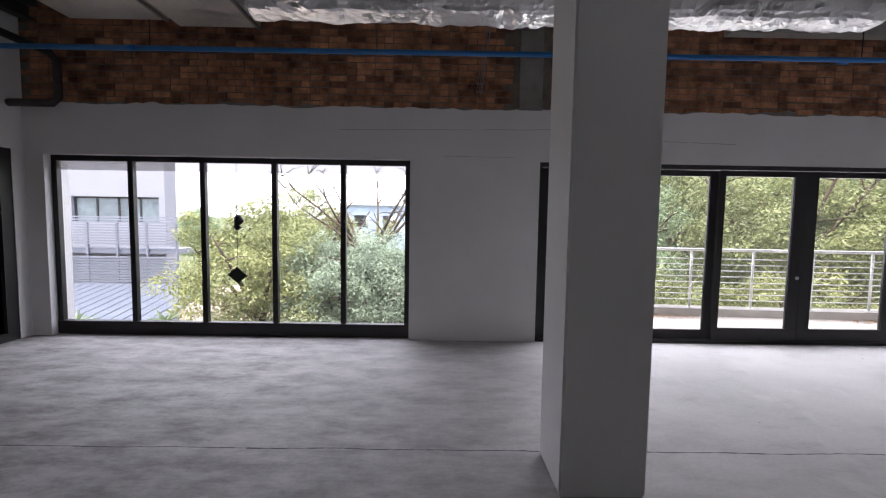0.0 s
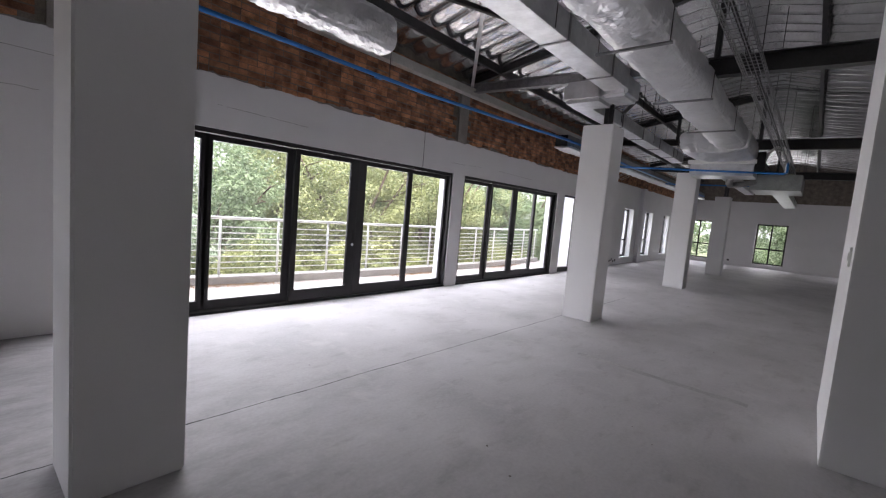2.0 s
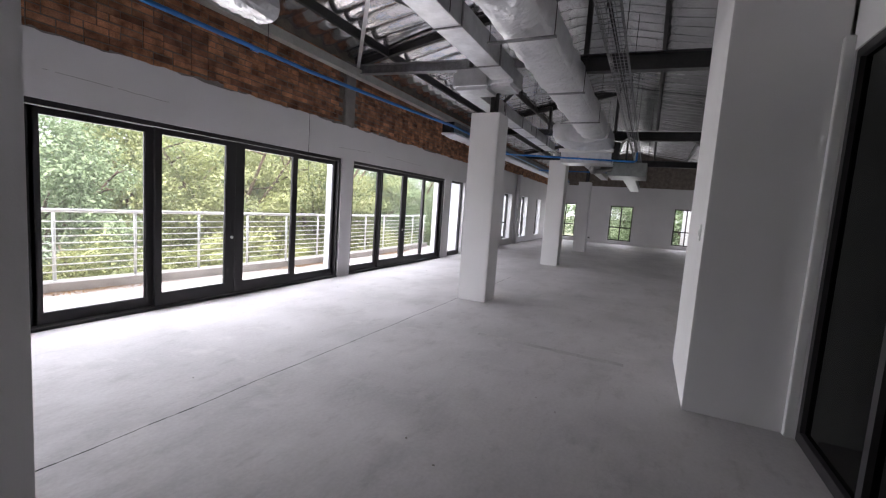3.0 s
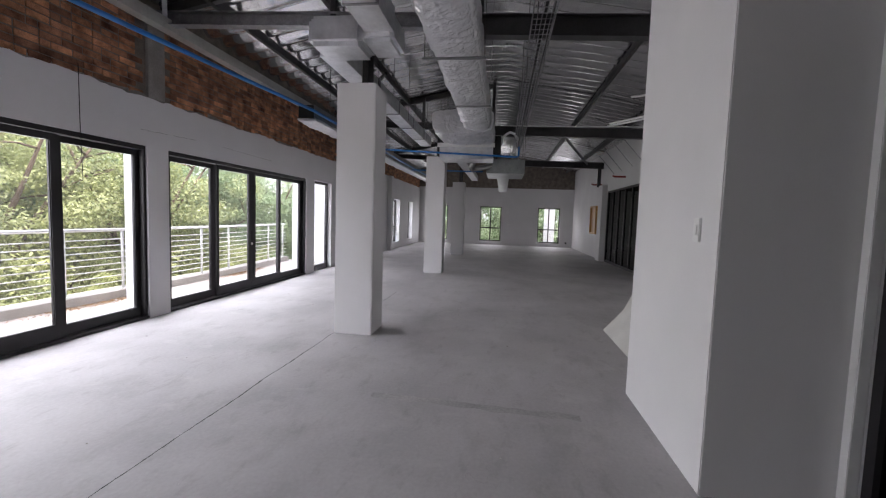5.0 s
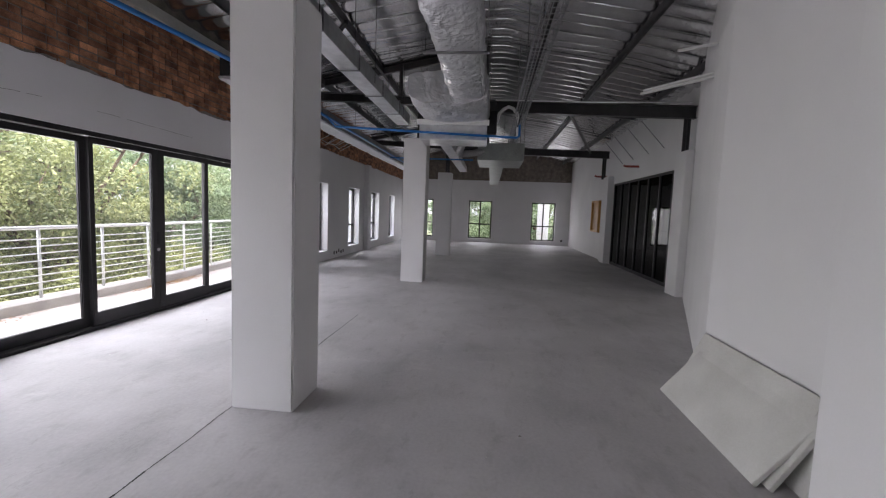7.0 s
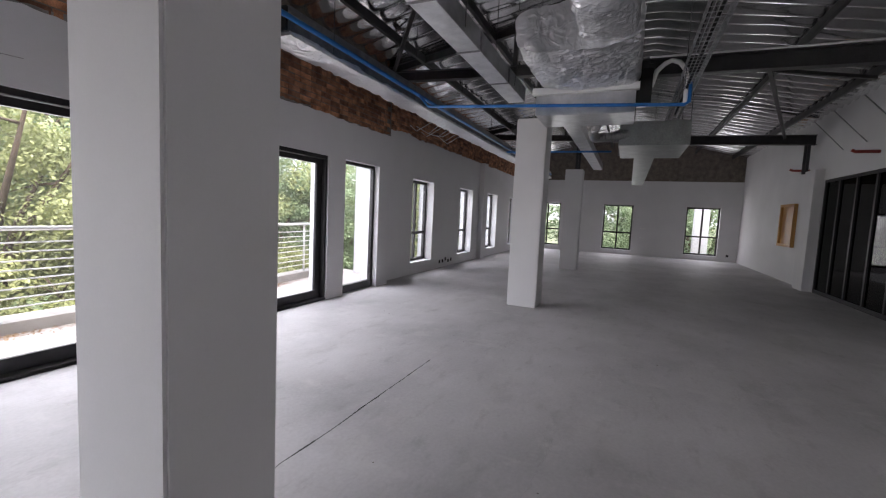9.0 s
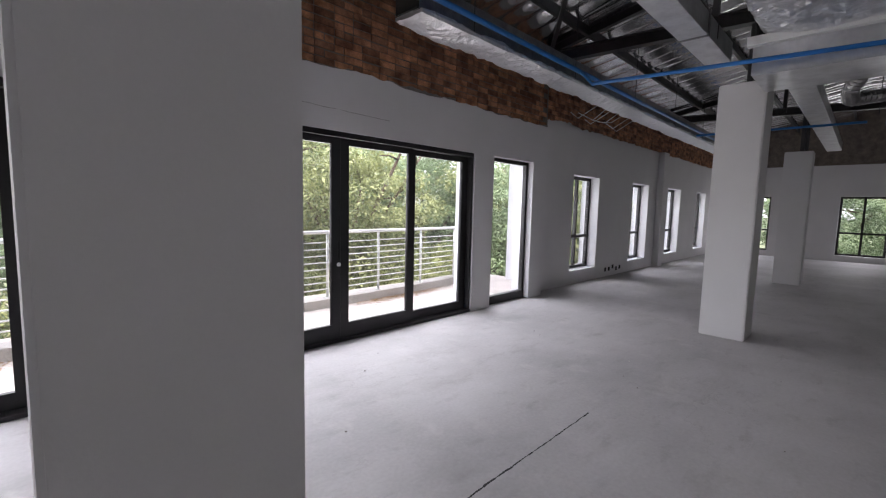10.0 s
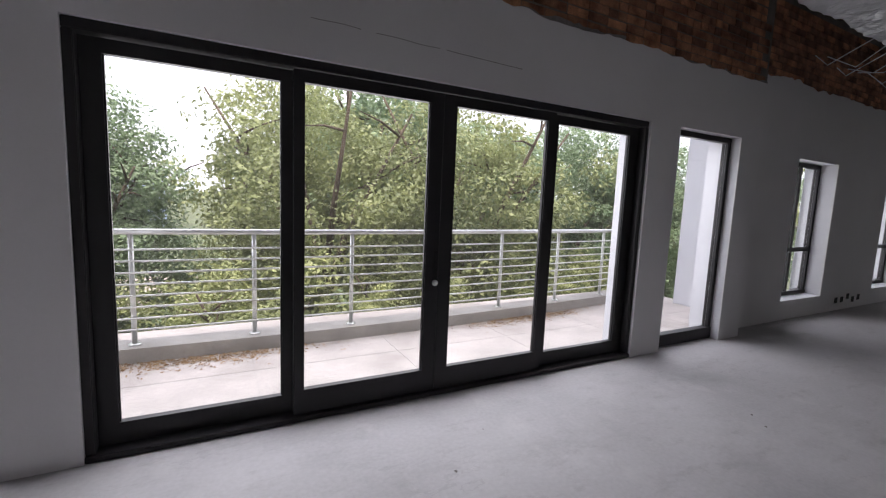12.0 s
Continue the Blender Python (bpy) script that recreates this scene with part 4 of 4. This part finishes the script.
hw = thing("hanging_ornament", "dark ornament on a string in front of the window", "ornament", (-2.6, NY + 0.02, 2.25))
part("string", Mesh().tube([(-2.6, NY + 0.05, 2.22), (-2.6, NY + 0.05, 0.9)], 0.003, 6), BLACK, hw)
part("clapper", Mesh().tube([(-2.6, NY + 0.05, 1.56), (-2.59, NY + 0.05, 1.53), (-2.57, NY + 0.05, 1.48), (-2.6, NY + 0.05, 1.43), (-2.59, NY + 0.05, 1.4), (-2.6, NY + 0.05, 1.36)], 0.04, 8, [0.01, 0.045, 0.06, 0.035, 0.05, 0.012]), BLACK, hw, "", 0, True)
part("plate", Mesh().prism([(-2.73, 0.80), (-2.6, 0.69), (-2.48, 0.79), (-2.61, 0.9)], NY + 0.045, NY + 0.055), BLACK, hw, "dark square plate hung by its corner")
solid("hanging_wire", Mesh().tube([(5.95, NY, 3.0), (5.95, NY - 0.004, 2.3), (5.96, NY - 0.01, 1.75)], 0.004, 6), BLACK, "thin dark wire hanging from the brickwork", "wire")
for i in range(7):
    a = random.Random(i)
    solid("loose_cable", Mesh().tube([(13.6 + 0.25 * i, 4.45, 3.3), (13.5 + 0.25 * i, 4.75 + a.random() * 0.2, 3.1 - 0.1 * a.random()), (13.3 + 0.25 * i, 4.95, 3.05 + 0.1 * a.random())], 0.006, 6), PLASTIC, "pale cable end hanging beside the duct", "cable", "loose cable ends")
rng = random.Random(4)
for i in range(34):
    x, y, r = rng.uniform(2, 12), rng.uniform(0.2, 5.0), rng.uniform(0.004, 0.009)
    m = Mesh().tube([(x, y, 0.0), (x + r * 0.2, y, r * 0.5), (x + r * 0.1, y + r * 0.1, r)], r, 6, [r * 1.3, r, r * 0.3])
    solid("floor_crumb", m, RENDER if i % 3 else BOARD, "crumb of plaster or mortar lying on the screed", "debris", "crumbs on the floor")

# ---- balcony ----
bal = solid("balcony_slab", B(0.3, NY + NT + 0.002, -0.35, 14.6, 7.9, -0.03), TILE, "pale dusty balcony floor outside the doors", "balcony", kind="structure")


for x in (1.6, 2.9, 4.2, 5.5, 6.8, 8.1, 9.4, 10.7, 12.0, 13.3):
    part("slab_joint", B(x, NY + NT + 0.01, -0.031, x + 0.006, 7.0, -0.0285), KERB, bal)
part("slab_joint", B(0.32, 6.42, -0.031, 14.28, 6.426, -0.0285), KERB, bal)


def rail_y(x):
    return 7.04 + 0.011 * (x - 8.4) ** 2


km = Mesh()
for i in range(28):
    a, b = 0.3 + 0.5 * i, 0.8 + 0.5 * i
    k = len(km.v)
    for x in (a, b):
        km.v += [(x, rail_y(x) - 0.12, -0.03), (x, rail_y(x) + 0.16, -0.03), (x, rail_y(x) + 0.16, 0.1), (x, rail_y(x) - 0.12, 0.1)]
    km.f += [(k + 3, k + 2, k + 6, k + 7), (k, k + 3, k + 7, k + 4), (k + 1, k + 5, k + 6, k + 2), (k, k + 4, k + 5, k + 1)]
    if i == 0:
        km.f.append((k, k + 1, k + 2, k + 3))
    if i == 27:
        km.f.append((k + 4, k + 7, k + 6, k + 5))
solid("balcony_kerb", km, KERB, "raised concrete kerb under the railing", "kerb", kind="structure")
rl = thing("railing", "stainless steel balcony railing with horizontal bars", "railing", (7, 6.9, 0.1))
xs = [0.35 + 0.5 * i for i in range(28)] + [14.25]
part("handrail", Mesh().tube([(x, rail_y(x), 1.09) for x in xs], 0.026, 12), INOX, rl, "", 0, True)
for j in range(8):
    z = 0.24 + 0.1 * j
    part("bar", Mesh().tube([(x, rail_y(x) - 0.03, z) for x in xs], 0.0085, 8), INOX, rl, "", 0, True)
POSTS = [0.4, 1.33, 2.3, 3.27, 4.25, 5.25, 6.22, 7.19, 8.15, 9.1, 10.1, 11.08, 12.1, 13.1, 14.1]
for x in POSTS:
    p = part("post", Mesh().tube([(x, rail_y(x), 0.1), (x, rail_y(x), 1.07)], 0.021, 12), INOX, rl, "", 0, True)
    part("base_plate", Mesh().tube([(x, rail_y(x), 0.1), (x, rail_y(x), 0.112)], 0.05, 14), INOX, p, "", 0, True)
solid("balcony_end_wall", B(14.3, NY2 + 0.402, -0.028, 14.6, 6.85, 3.6), PAINT_OUT, "white end wall of the balcony", "wall", kind="structure")

solid("outer_column", B(28.4, -2.35, -3.4, 28.75, -1.75, 3.2), PAINT_OUT, "white painted column outside the end windows", "column", kind="structure", bevel=0.01)

# dry leaves blown against the kerb
lt = Mesh()
rng = random.Random(31)
for i in range(3600):
    c = rng.choice((3.4, 7.6, 11.4))
    x = rng.gauss(c, 0.55)
    y = rail_y(x) - 0.13 - abs(rng.gauss(0, 0.13))
    a, r = rng.uniform(0, 6.28), rng.uniform(0.008, 0.022)
    k = len(lt.v)
    for q, w in ((0, 1), (1.57, 0.4), (3.14, 1), (4.71, 0.4)):
        lt.v.append((x + r * w * math.cos(a + q), y + r * w * math.sin(a + q), -0.026 + rng.uniform(0, 0.012)))
    lt.f.append((k, k + 1, k + 2, k + 3))
LITTER = mat("dry_leaves", (0.26, 0.14, 0.06), 0.9, 0, 0.4, 9, 60, 0, (0.38, 0.24, 0.12))
solid("leaf_litter", lt, LITTER, "dry brown leaves along the balcony kerb", "leaves", kind="stuff")

# ---- outside ----
G = -3.4
solid("ground", B(-900, -900, G - 1, 900, 900, G), GRASS, "dry green ground running to the horizon", "ground", kind="structure")
solid("paving", B(-30, 6.5, G - 0.5, 8, 30, G + 0.03), PAVE, "pale pinkish paving below the windows", "paving", kind="structure")
solid("garden_kerb", Mesh().bar((-6.5, 13, G + 0.1), (-3.0, 22, G + 0.1), 0.3, 0.3), KERB, "pale concrete garden edging", "kerb", kind="structure")


def tree_meshes(seed, h, rad, n_clump, per, leaf):
    """A trunk with limbs, and a crown of many small leaves in clumps."""
    rng = np.random.default_rng(seed)
    base = Mesh()
    fork = h * 0.28
    base.tube([(0, 0, 0), (0.08, 0.03, fork * 0.5), (0.02, 0.1, fork)], 0.16, 9, [0.2, 0.15, 0.13])
    ends = []
    for i in range(7):
        a = i * 2 * math.pi / 7 + rng.uniform(-0.3, 0.3)
        e = Vector((math.cos(a) * rad * rng.uniform(0.45, 0.8), math.sin(a) * rad * rng.uniform(0.45, 0.8), h * rng.uniform(0.55, 0.92)))
        mid = Vector((e.x * 0.4, e.y * 0.4, fork + (e.z - fork) * 0.5))
        base.tube([(0.02, 0.1, fork), tuple(mid), tuple(e)], 0.06, 7, [0.1, 0.06, 0.02])
        ends.append(e)
        for q in range(3):
            b = mid.lerp(e, rng.uniform(0.2, 0.9))
            t = b + Vector((rng.uniform(-1, 1), rng.uniform(-1, 1), rng.uniform(-0.3, 0.9))) * rad * 0.35
            base.tube([tuple(b), tuple(b.lerp(t, 0.5) + Vector((0, 0, 0.05))), tuple(t)], 0.02, 5, [0.03, 0.02, 0.008])
    # rounded boughs over the crown, each a shell of leaves that face outward and up
    d = rng.normal(size=(n_clump, 3))
    d /= np.linalg.norm(d, axis=1)[:, None]
    r = rng.uniform(0.4, 0.95, n_clump) ** 0.6
    lump = np.array([0.8 + 0.5 * noise.noise(Vector(q) * 1.9 + Vector((seed * 3.1, 0, 0))) for q in d])
    c = d * (r * lump)[:, None] * np.array([rad, rad, h * 0.46]) + np.array([0, 0, h * 0.56])
    size = rng.uniform(0.28, 0.62, n_clump) * (rad / 2.9)
    o = rng.normal(size=(n_clump, per, 3)) + 0.35 * d[:, None, :] + np.array([0, 0, 0.25])
    o /= np.linalg.norm(o, axis=2)[:, :, None]
    shell = rng.uniform(0.5, 1.15, (n_clump, per, 1)) * np.array([1.15, 1.15, 0.8])
    pos = (c[:, None, :] + o * shell * size[:, None, None]).reshape(-1, 3)
    n = len(pos)
    nr = o.reshape(-1, 3) + np.array([0, 0, 0.45]) + 0.55 * rng.normal(size=(n, 3))
    nr /= np.linalg.norm(nr, axis=1)[:, None]
    ax = np.cross(nr, rng.normal(size=(n, 3)))
    ax /= np.linalg.norm(ax, axis=1)[:, None]
    sd = np.cross(ax, nr)
    ln = rng.uniform(0.6, 1.25, n)[:, None] * leaf
    v = np.stack([pos - ax * ln, pos + sd * ln * 0.45, pos + ax * ln, pos - sd * ln * 0.45], 1).reshape(-1, 3)
    me = bpy.data.meshes.new("crown")
    me.vertices.add(n * 4)
    me.vertices.foreach_set("co", v.astype(np.float32).ravel())
    me.loops.add(n * 4)
    me.loops.foreach_set("vertex_index", np.arange(n * 4, dtype=np.int32))
    me.polygons.add(n)
    me.polygons.foreach_set("loop_start", np.arange(0, n * 4, 4, dtype=np.int32))
    me.update(calc_edges=True)
    return base, me


def tree(seed, h, rad, material, label, n_clump=210, per=250, leaf=0.052):
    base, me = tree_meshes(seed, h, rad, n_clump, per, leaf)
    t = thing("tree", label, "tree", (0, 0, 0), "trees outside")
    part("trunk", base, BARK, t, "", 0, True)
    me.materials.append(material)
    cr = new("crown", me)
    cr.parent = t
    return t


KINDS = [tree(1, 7.2, 2.9, LEAVES[0], "broad tree with dense yellow-green leaves"),
         tree(2, 7.6, 3.0, LEAVES[1], "broad tree with dense green leaves"),
         tree(3, 6.6, 2.7, LEAVES[2], "olive-like tree with silvery green leaves"),
         tree(5, 5.6, 2.5, LEAVES[0], "smaller tree with yellow-green leaves", 150, 200),
         tree(6, 7.4, 3.0, LEAVES[1], "tall green tree standing further off", 150, 110, 0.085),
         tree(7, 7.2, 3.0, LEAVES[0], "tall yellow-green tree standing further off", 150, 110, 0.085)]
SPOTS = [(0, 10.0, 12.6, 1.08), (1, 5.2, 13.6, 0.98), (5, 11.2, 18.8, 1.28), (2, 2.6, 12.2, 1.0), (0, 13.6, 12.0, 1.1), (1, 17.3, 12.6, 1.05), (4, 13.2, 16.4, 1.3), (4, 15.5, 16.6, 1.15), (5, 3.6, 17.5, 1.1),
         (1, 20.5, 12.0, 1.05), (5, 24.4, 12.4, 1.1), (4, 28.0, 12.2, 1.1), (4, 31.5, 7.5, 1.1), (1, 31.0, 2.5, 1.05), (4, 31.5, -2.5, 1.05), (4, 35.0, 0.0, 1.2), (3, 5.2, 10.4, 0.72), (3, 11.2, 10.2, 0.7), (3, 15.8, 10.0, 0.72),
         (2, -1.2, 11.6, 0.76), (3, -5.2, 12.2, 1.08), (2, -2.9, 12.2, 0.78), (0, -4.0, 14.4, 0.84), (5, -6.2, 17.5, 0.76), (4, -19.0, 34.0, 0.8), (5, -13.5, 40.0, 0.78), (5, 14.0, 19.5, 1.3), (4, 19.5, 17.0, 1.2), (5, 25.0, 17.5, 1.2), (3, 8.2, 10.3, 0.72), (4, 12.0, 21.5, 1.3), (5, 18.5, 22.0, 1.3)]
used = set()
rng = random.Random(11)
for kd, x, y, s in SPOTS:
    m = Matrix.LocRotScale((x, y, G), Euler((0, 0, rng.uniform(0, 6.28))), None)
    if kd not in used:
        used.add(kd)
        t = KINDS[kd]
        t.scale = (s, s, s)
        t.location, t.rotation_euler = (x, y, G), m.to_euler()
    else:
        t = copy_thing(KINDS[kd], m)
        t.scale = (s * rng.uniform(0.95, 1.05), s * rng.uniform(0.95, 1.05), s * rng.uniform(0.94, 1.04))

# low shrubs under the trees
SH = tree(8, 2.6, 1.9, LEAVES[1], "low dense shrub under the trees", 70, 150)
SH.name = "shrub"
tagged(SH, "", "shrub", "shrubs outside")
first = True
for x, y, s in [(2.0, 10.8, 1.0), (4.4, 11.2, 1.1), (6.8, 10.9, 1.0), (9.6, 11.1, 1.15), (12.6, 10.9, 1.05), (15.2, 11.2, 1.1), (18.5, 10.8, 1.2), (7.5, 14.6, 1.3), (12, 14.4, 1.3), (3.5, 14.8, 1.2)]:
    m = Matrix.LocRotScale((x, y, G), Euler((0, 0, x * 2)), None)
    if first:
        SH.location, SH.scale = (x, y, G), (s, s, s)
        first = False
    else:
        c = copy_thing(SH, m)
        c.scale = (s, s, s)

# a thin tree with bare spreading branches behind the shrubs
bt = thing("bare_tree", "thin tree with bare grey spreading branches", "tree", (-1.9, 13.0, G))
stem = Mesh().tube([(-1.9, 13.0, G), (-1.95, 13.0, G + 2.2), (-2.1, 13.05, G + 4.0)], 0.1, 8, [0.15, 0.12, 0.09])
part("trunk", stem, BARK, bt, "", 0, True)
rng = random.Random(77)
for i in range(9):
    a = -2.6 + i * 0.65
    p = Vector((-2.1, 13.05, G + 3.3 + 0.08 * i))
    limb, pts = Mesh(), [p]
    for q in range(5):
        p = p + Vector((0.52 * math.sin(a) + rng.uniform(-0.15, 0.15), 0.3 * math.cos(a), 0.5 + rng.uniform(-0.14, 0.2)))
        pts.append(p)
    limb.tube([tuple(v) for v in pts], 0.03, 6, [0.06, 0.05, 0.038, 0.028, 0.018, 0.008])
    for q in range(1, 6):
        for k in range(3):
            e = pts[q] + Vector((rng.uniform(-0.6, 0.6), rng.uniform(-0.4, 0.4), rng.uniform(-0.1, 0.6)))
            limb.tube([tuple(pts[q]), tuple(pts[q].lerp(e, 0.5) + Vector((0, 0, 0.06))), tuple(e)], 0.01, 5, [0.018, 0.012, 0.004])
    part("branch", limb, BARK, bt, "", 0, True)

# raised planter with a spiky plant beside the canopy
pl = thing("planter", "low pale concrete planter wall below the canopy", "planter", (-10, 12.8, G))
part("wall", Mesh().bar((-12.6, 12.35, G + 0.85), (-8.0, 12.75, G + 0.85), 0.22, 1.7), KERB, pl, "", 0.01)
part("soil", Mesh().bar((-12.55, 12.65, G + 0.79), (-8.05, 13.0, G + 0.79), 0.4, 1.58), GRASS, pl)
for px_, py_, n_ in ((-8.35, 12.85, 34), (-10.9, 12.72, 22)):
    yu = thing("spiky_plant", "spiky green yucca growing in the planter", "plant", (px_, py_, G + 1.58), "planter plants")
    for i in range(n_):
        a, e = i * 2.4, 0.25 + 1.1 * rng.random()
        L = rng.uniform(0.45, 0.75)
        dv = Vector((math.cos(a) * math.cos(e), math.sin(a) * math.cos(e), math.sin(e)))
        o = Vector((px_, py_, G + 1.58))
        part("leaf", Mesh().tube([tuple(o), tuple(o + dv * L * 0.5), tuple(o + dv * L - Vector((0, 0, 0.08)))], 0.02, 4, [0.025, 0.022, 0.002]), LEAVES[1], yu)

# neighbouring building with louvred balcony and canopy
nbld = thing("neighbour_building", "white building with louvred balcony across the yard", "building", (-16, 20, G))
part("wall", wall_x(Mesh(), -30, -11.75, 18.4, 19.2, 9.5, [(-20.1, -16.4, 4.55, 5.65), (-15.7, -12.0, 4.55, 5.65)]), FACADE_SHADED, nbld).location.z = G
part("flat_roof", B(-30.2, 18.2, G + 9.5, -11.55, 19.4, G + 9.7), FACADE_SHADED, nbld)
for x0, n in ((-20.1, 4), (-15.7, 4)):
    for i in range(n):
        w = 3.7 / n
        wd = part("window", B(x0 + i * w, 18.55, G + 4.55, x0 + i * w + 0.07, 18.63, G + 5.65).box(x0 + i * w, 18.55, G + 5.58, x0 + (i + 1) * w, 18.63, G + 5.65), FRAME, nbld)
        part("pane", B(x0 + i * w + 0.07, 18.6, G + 4.55, x0 + (i + 1) * w, 18.62, G + 5.58), FARGLASS, wd)
lv = thing("louvre_balcony", "grey louvred balcony screen on the white building", "balcony", (-14, 17.2, G + 2))
for i in range(9):
    x = -20 + i * 1.18
    part("post", B(x, 17.1, G + 2.0, x + 0.07, 17.2, G + 4.555), LOUVRE, lv)
for r0 in (2.15, 3.75):
    for j in range(11):
        z = G + r0 + j * 0.105
        part("slat", Mesh().bar((-20, 17.1, z), (-10.5, 17.1, z), 0.09, 0.06), LOUVRE, lv)
part("deck", B(-20, 17.2, G + 3.35, -10.5, 18.39, G + 3.55), LOUVRE, lv)
cn = thing("entrance_canopy", "blue-grey ribbed metal canopy on posts", "canopy", (-12, 15, G))
for i in range(26):
    x = -19.0 + i * 0.4
    part("rib_sheet", Mesh().bar((x, 13.2, G + 1.55), (x, 16.9, G + 2.15), 0.36, 0.05), ROOFSHEET, cn)
part("fascia_beam", B(-19.2, 13.1, G + 1.3, -8.7, 13.25, G + 1.5), LOUVRE, cn)
for x in (-18, -15.5, -13, -10.8, -9.0):
    part("post", B(x, 13.2, G, x + 0.12, 13.32, G + 1.3), LOUVRE, cn)
fb = thing("far_building", "distant blue-grey building behind the trees", "building", (-9, 60, G))
part("wall", wall_x(Mesh(), -14, 2, 60, 70, 6.6, [(-12, -10, 3.5, 5.2), (-8, -6, 3.5, 5.2), (-4, -2, 3.5, 5.2)]), FARBLUE, fb).location.z = G
part("roof", B(-14.4, 59.6, G + 6.6, 2.4, 70.4, G + 7.0), PAINT_OUT, fb)

# ---- the bricks ----
def brick_mesh(name, material):
    m = Mesh().box(-0.108, -0.011, -0.032, 0.108, 0.011, 0.032).mesh(name, material, 0.003)
    return m


one = brick_mesh("brick", BRICK)
half = Mesh().box(-0.05, -0.011, -0.032, 0.05, 0.011, 0.032).mesh("brick_header", BRICK, 0.003)
rest, rest2 = Mesh(), Mesh()
rng = random.Random(21)
PITCH, COURSE = 0.226, 0.077
for r in range(15):
    z = 2.93 + r * COURSE
    x = WX + 0.12 + (PITCH / 2 if r % 2 else 0)
    while x < STEP_X - 0.1:
        w = 0.108 if rng.random() > 0.25 else 0.05
        if not any(a - 0.1 < x < a + 0.38 for a in (0.9, 6.86)):
            dy, dz = rng.uniform(-0.006, 0.004), rng.uniform(-0.004, 0.004)
            c = x - 0.108 + w
            if 5.2 < x < 8.9 and r < 13:
                ob = new("brick", one if w > 0.1 else half)
                ob.matrix_basis = pose(c, NY + 0.026 + dy, z + dz, 0, rng.uniform(-0.9, 0.9), rng.uniform(-0.8, 0.8))
                ob.parent = wall_north
            else:
                rest.box(c - w, NY + 0.015 + dy, z - 0.032 + dz, c + w, NY + 0.037 + dy, z + 0.032 + dz)
        if w < 0.1:
            x -= PITCH / 2
        x += PITCH
    z += 0.17
    x = STEP_X + 0.12 + (PITCH / 2 if r % 2 else 0)
    while x < EX - 0.1:
        if r < 12:
            rest2.box(x - 0.108, NY2 + 0.018, z - 0.032, x + 0.108, NY2 + 0.037, z + 0.032)
        x += PITCH
part("brickwork", rest, BRICKS, wall_north, "worn red-brown bricks with recessed joints", kind="stuff")
part("brickwork", rest2, BRICKS, wall_ne, "worn red-brown bricks in shade", kind="stuff")
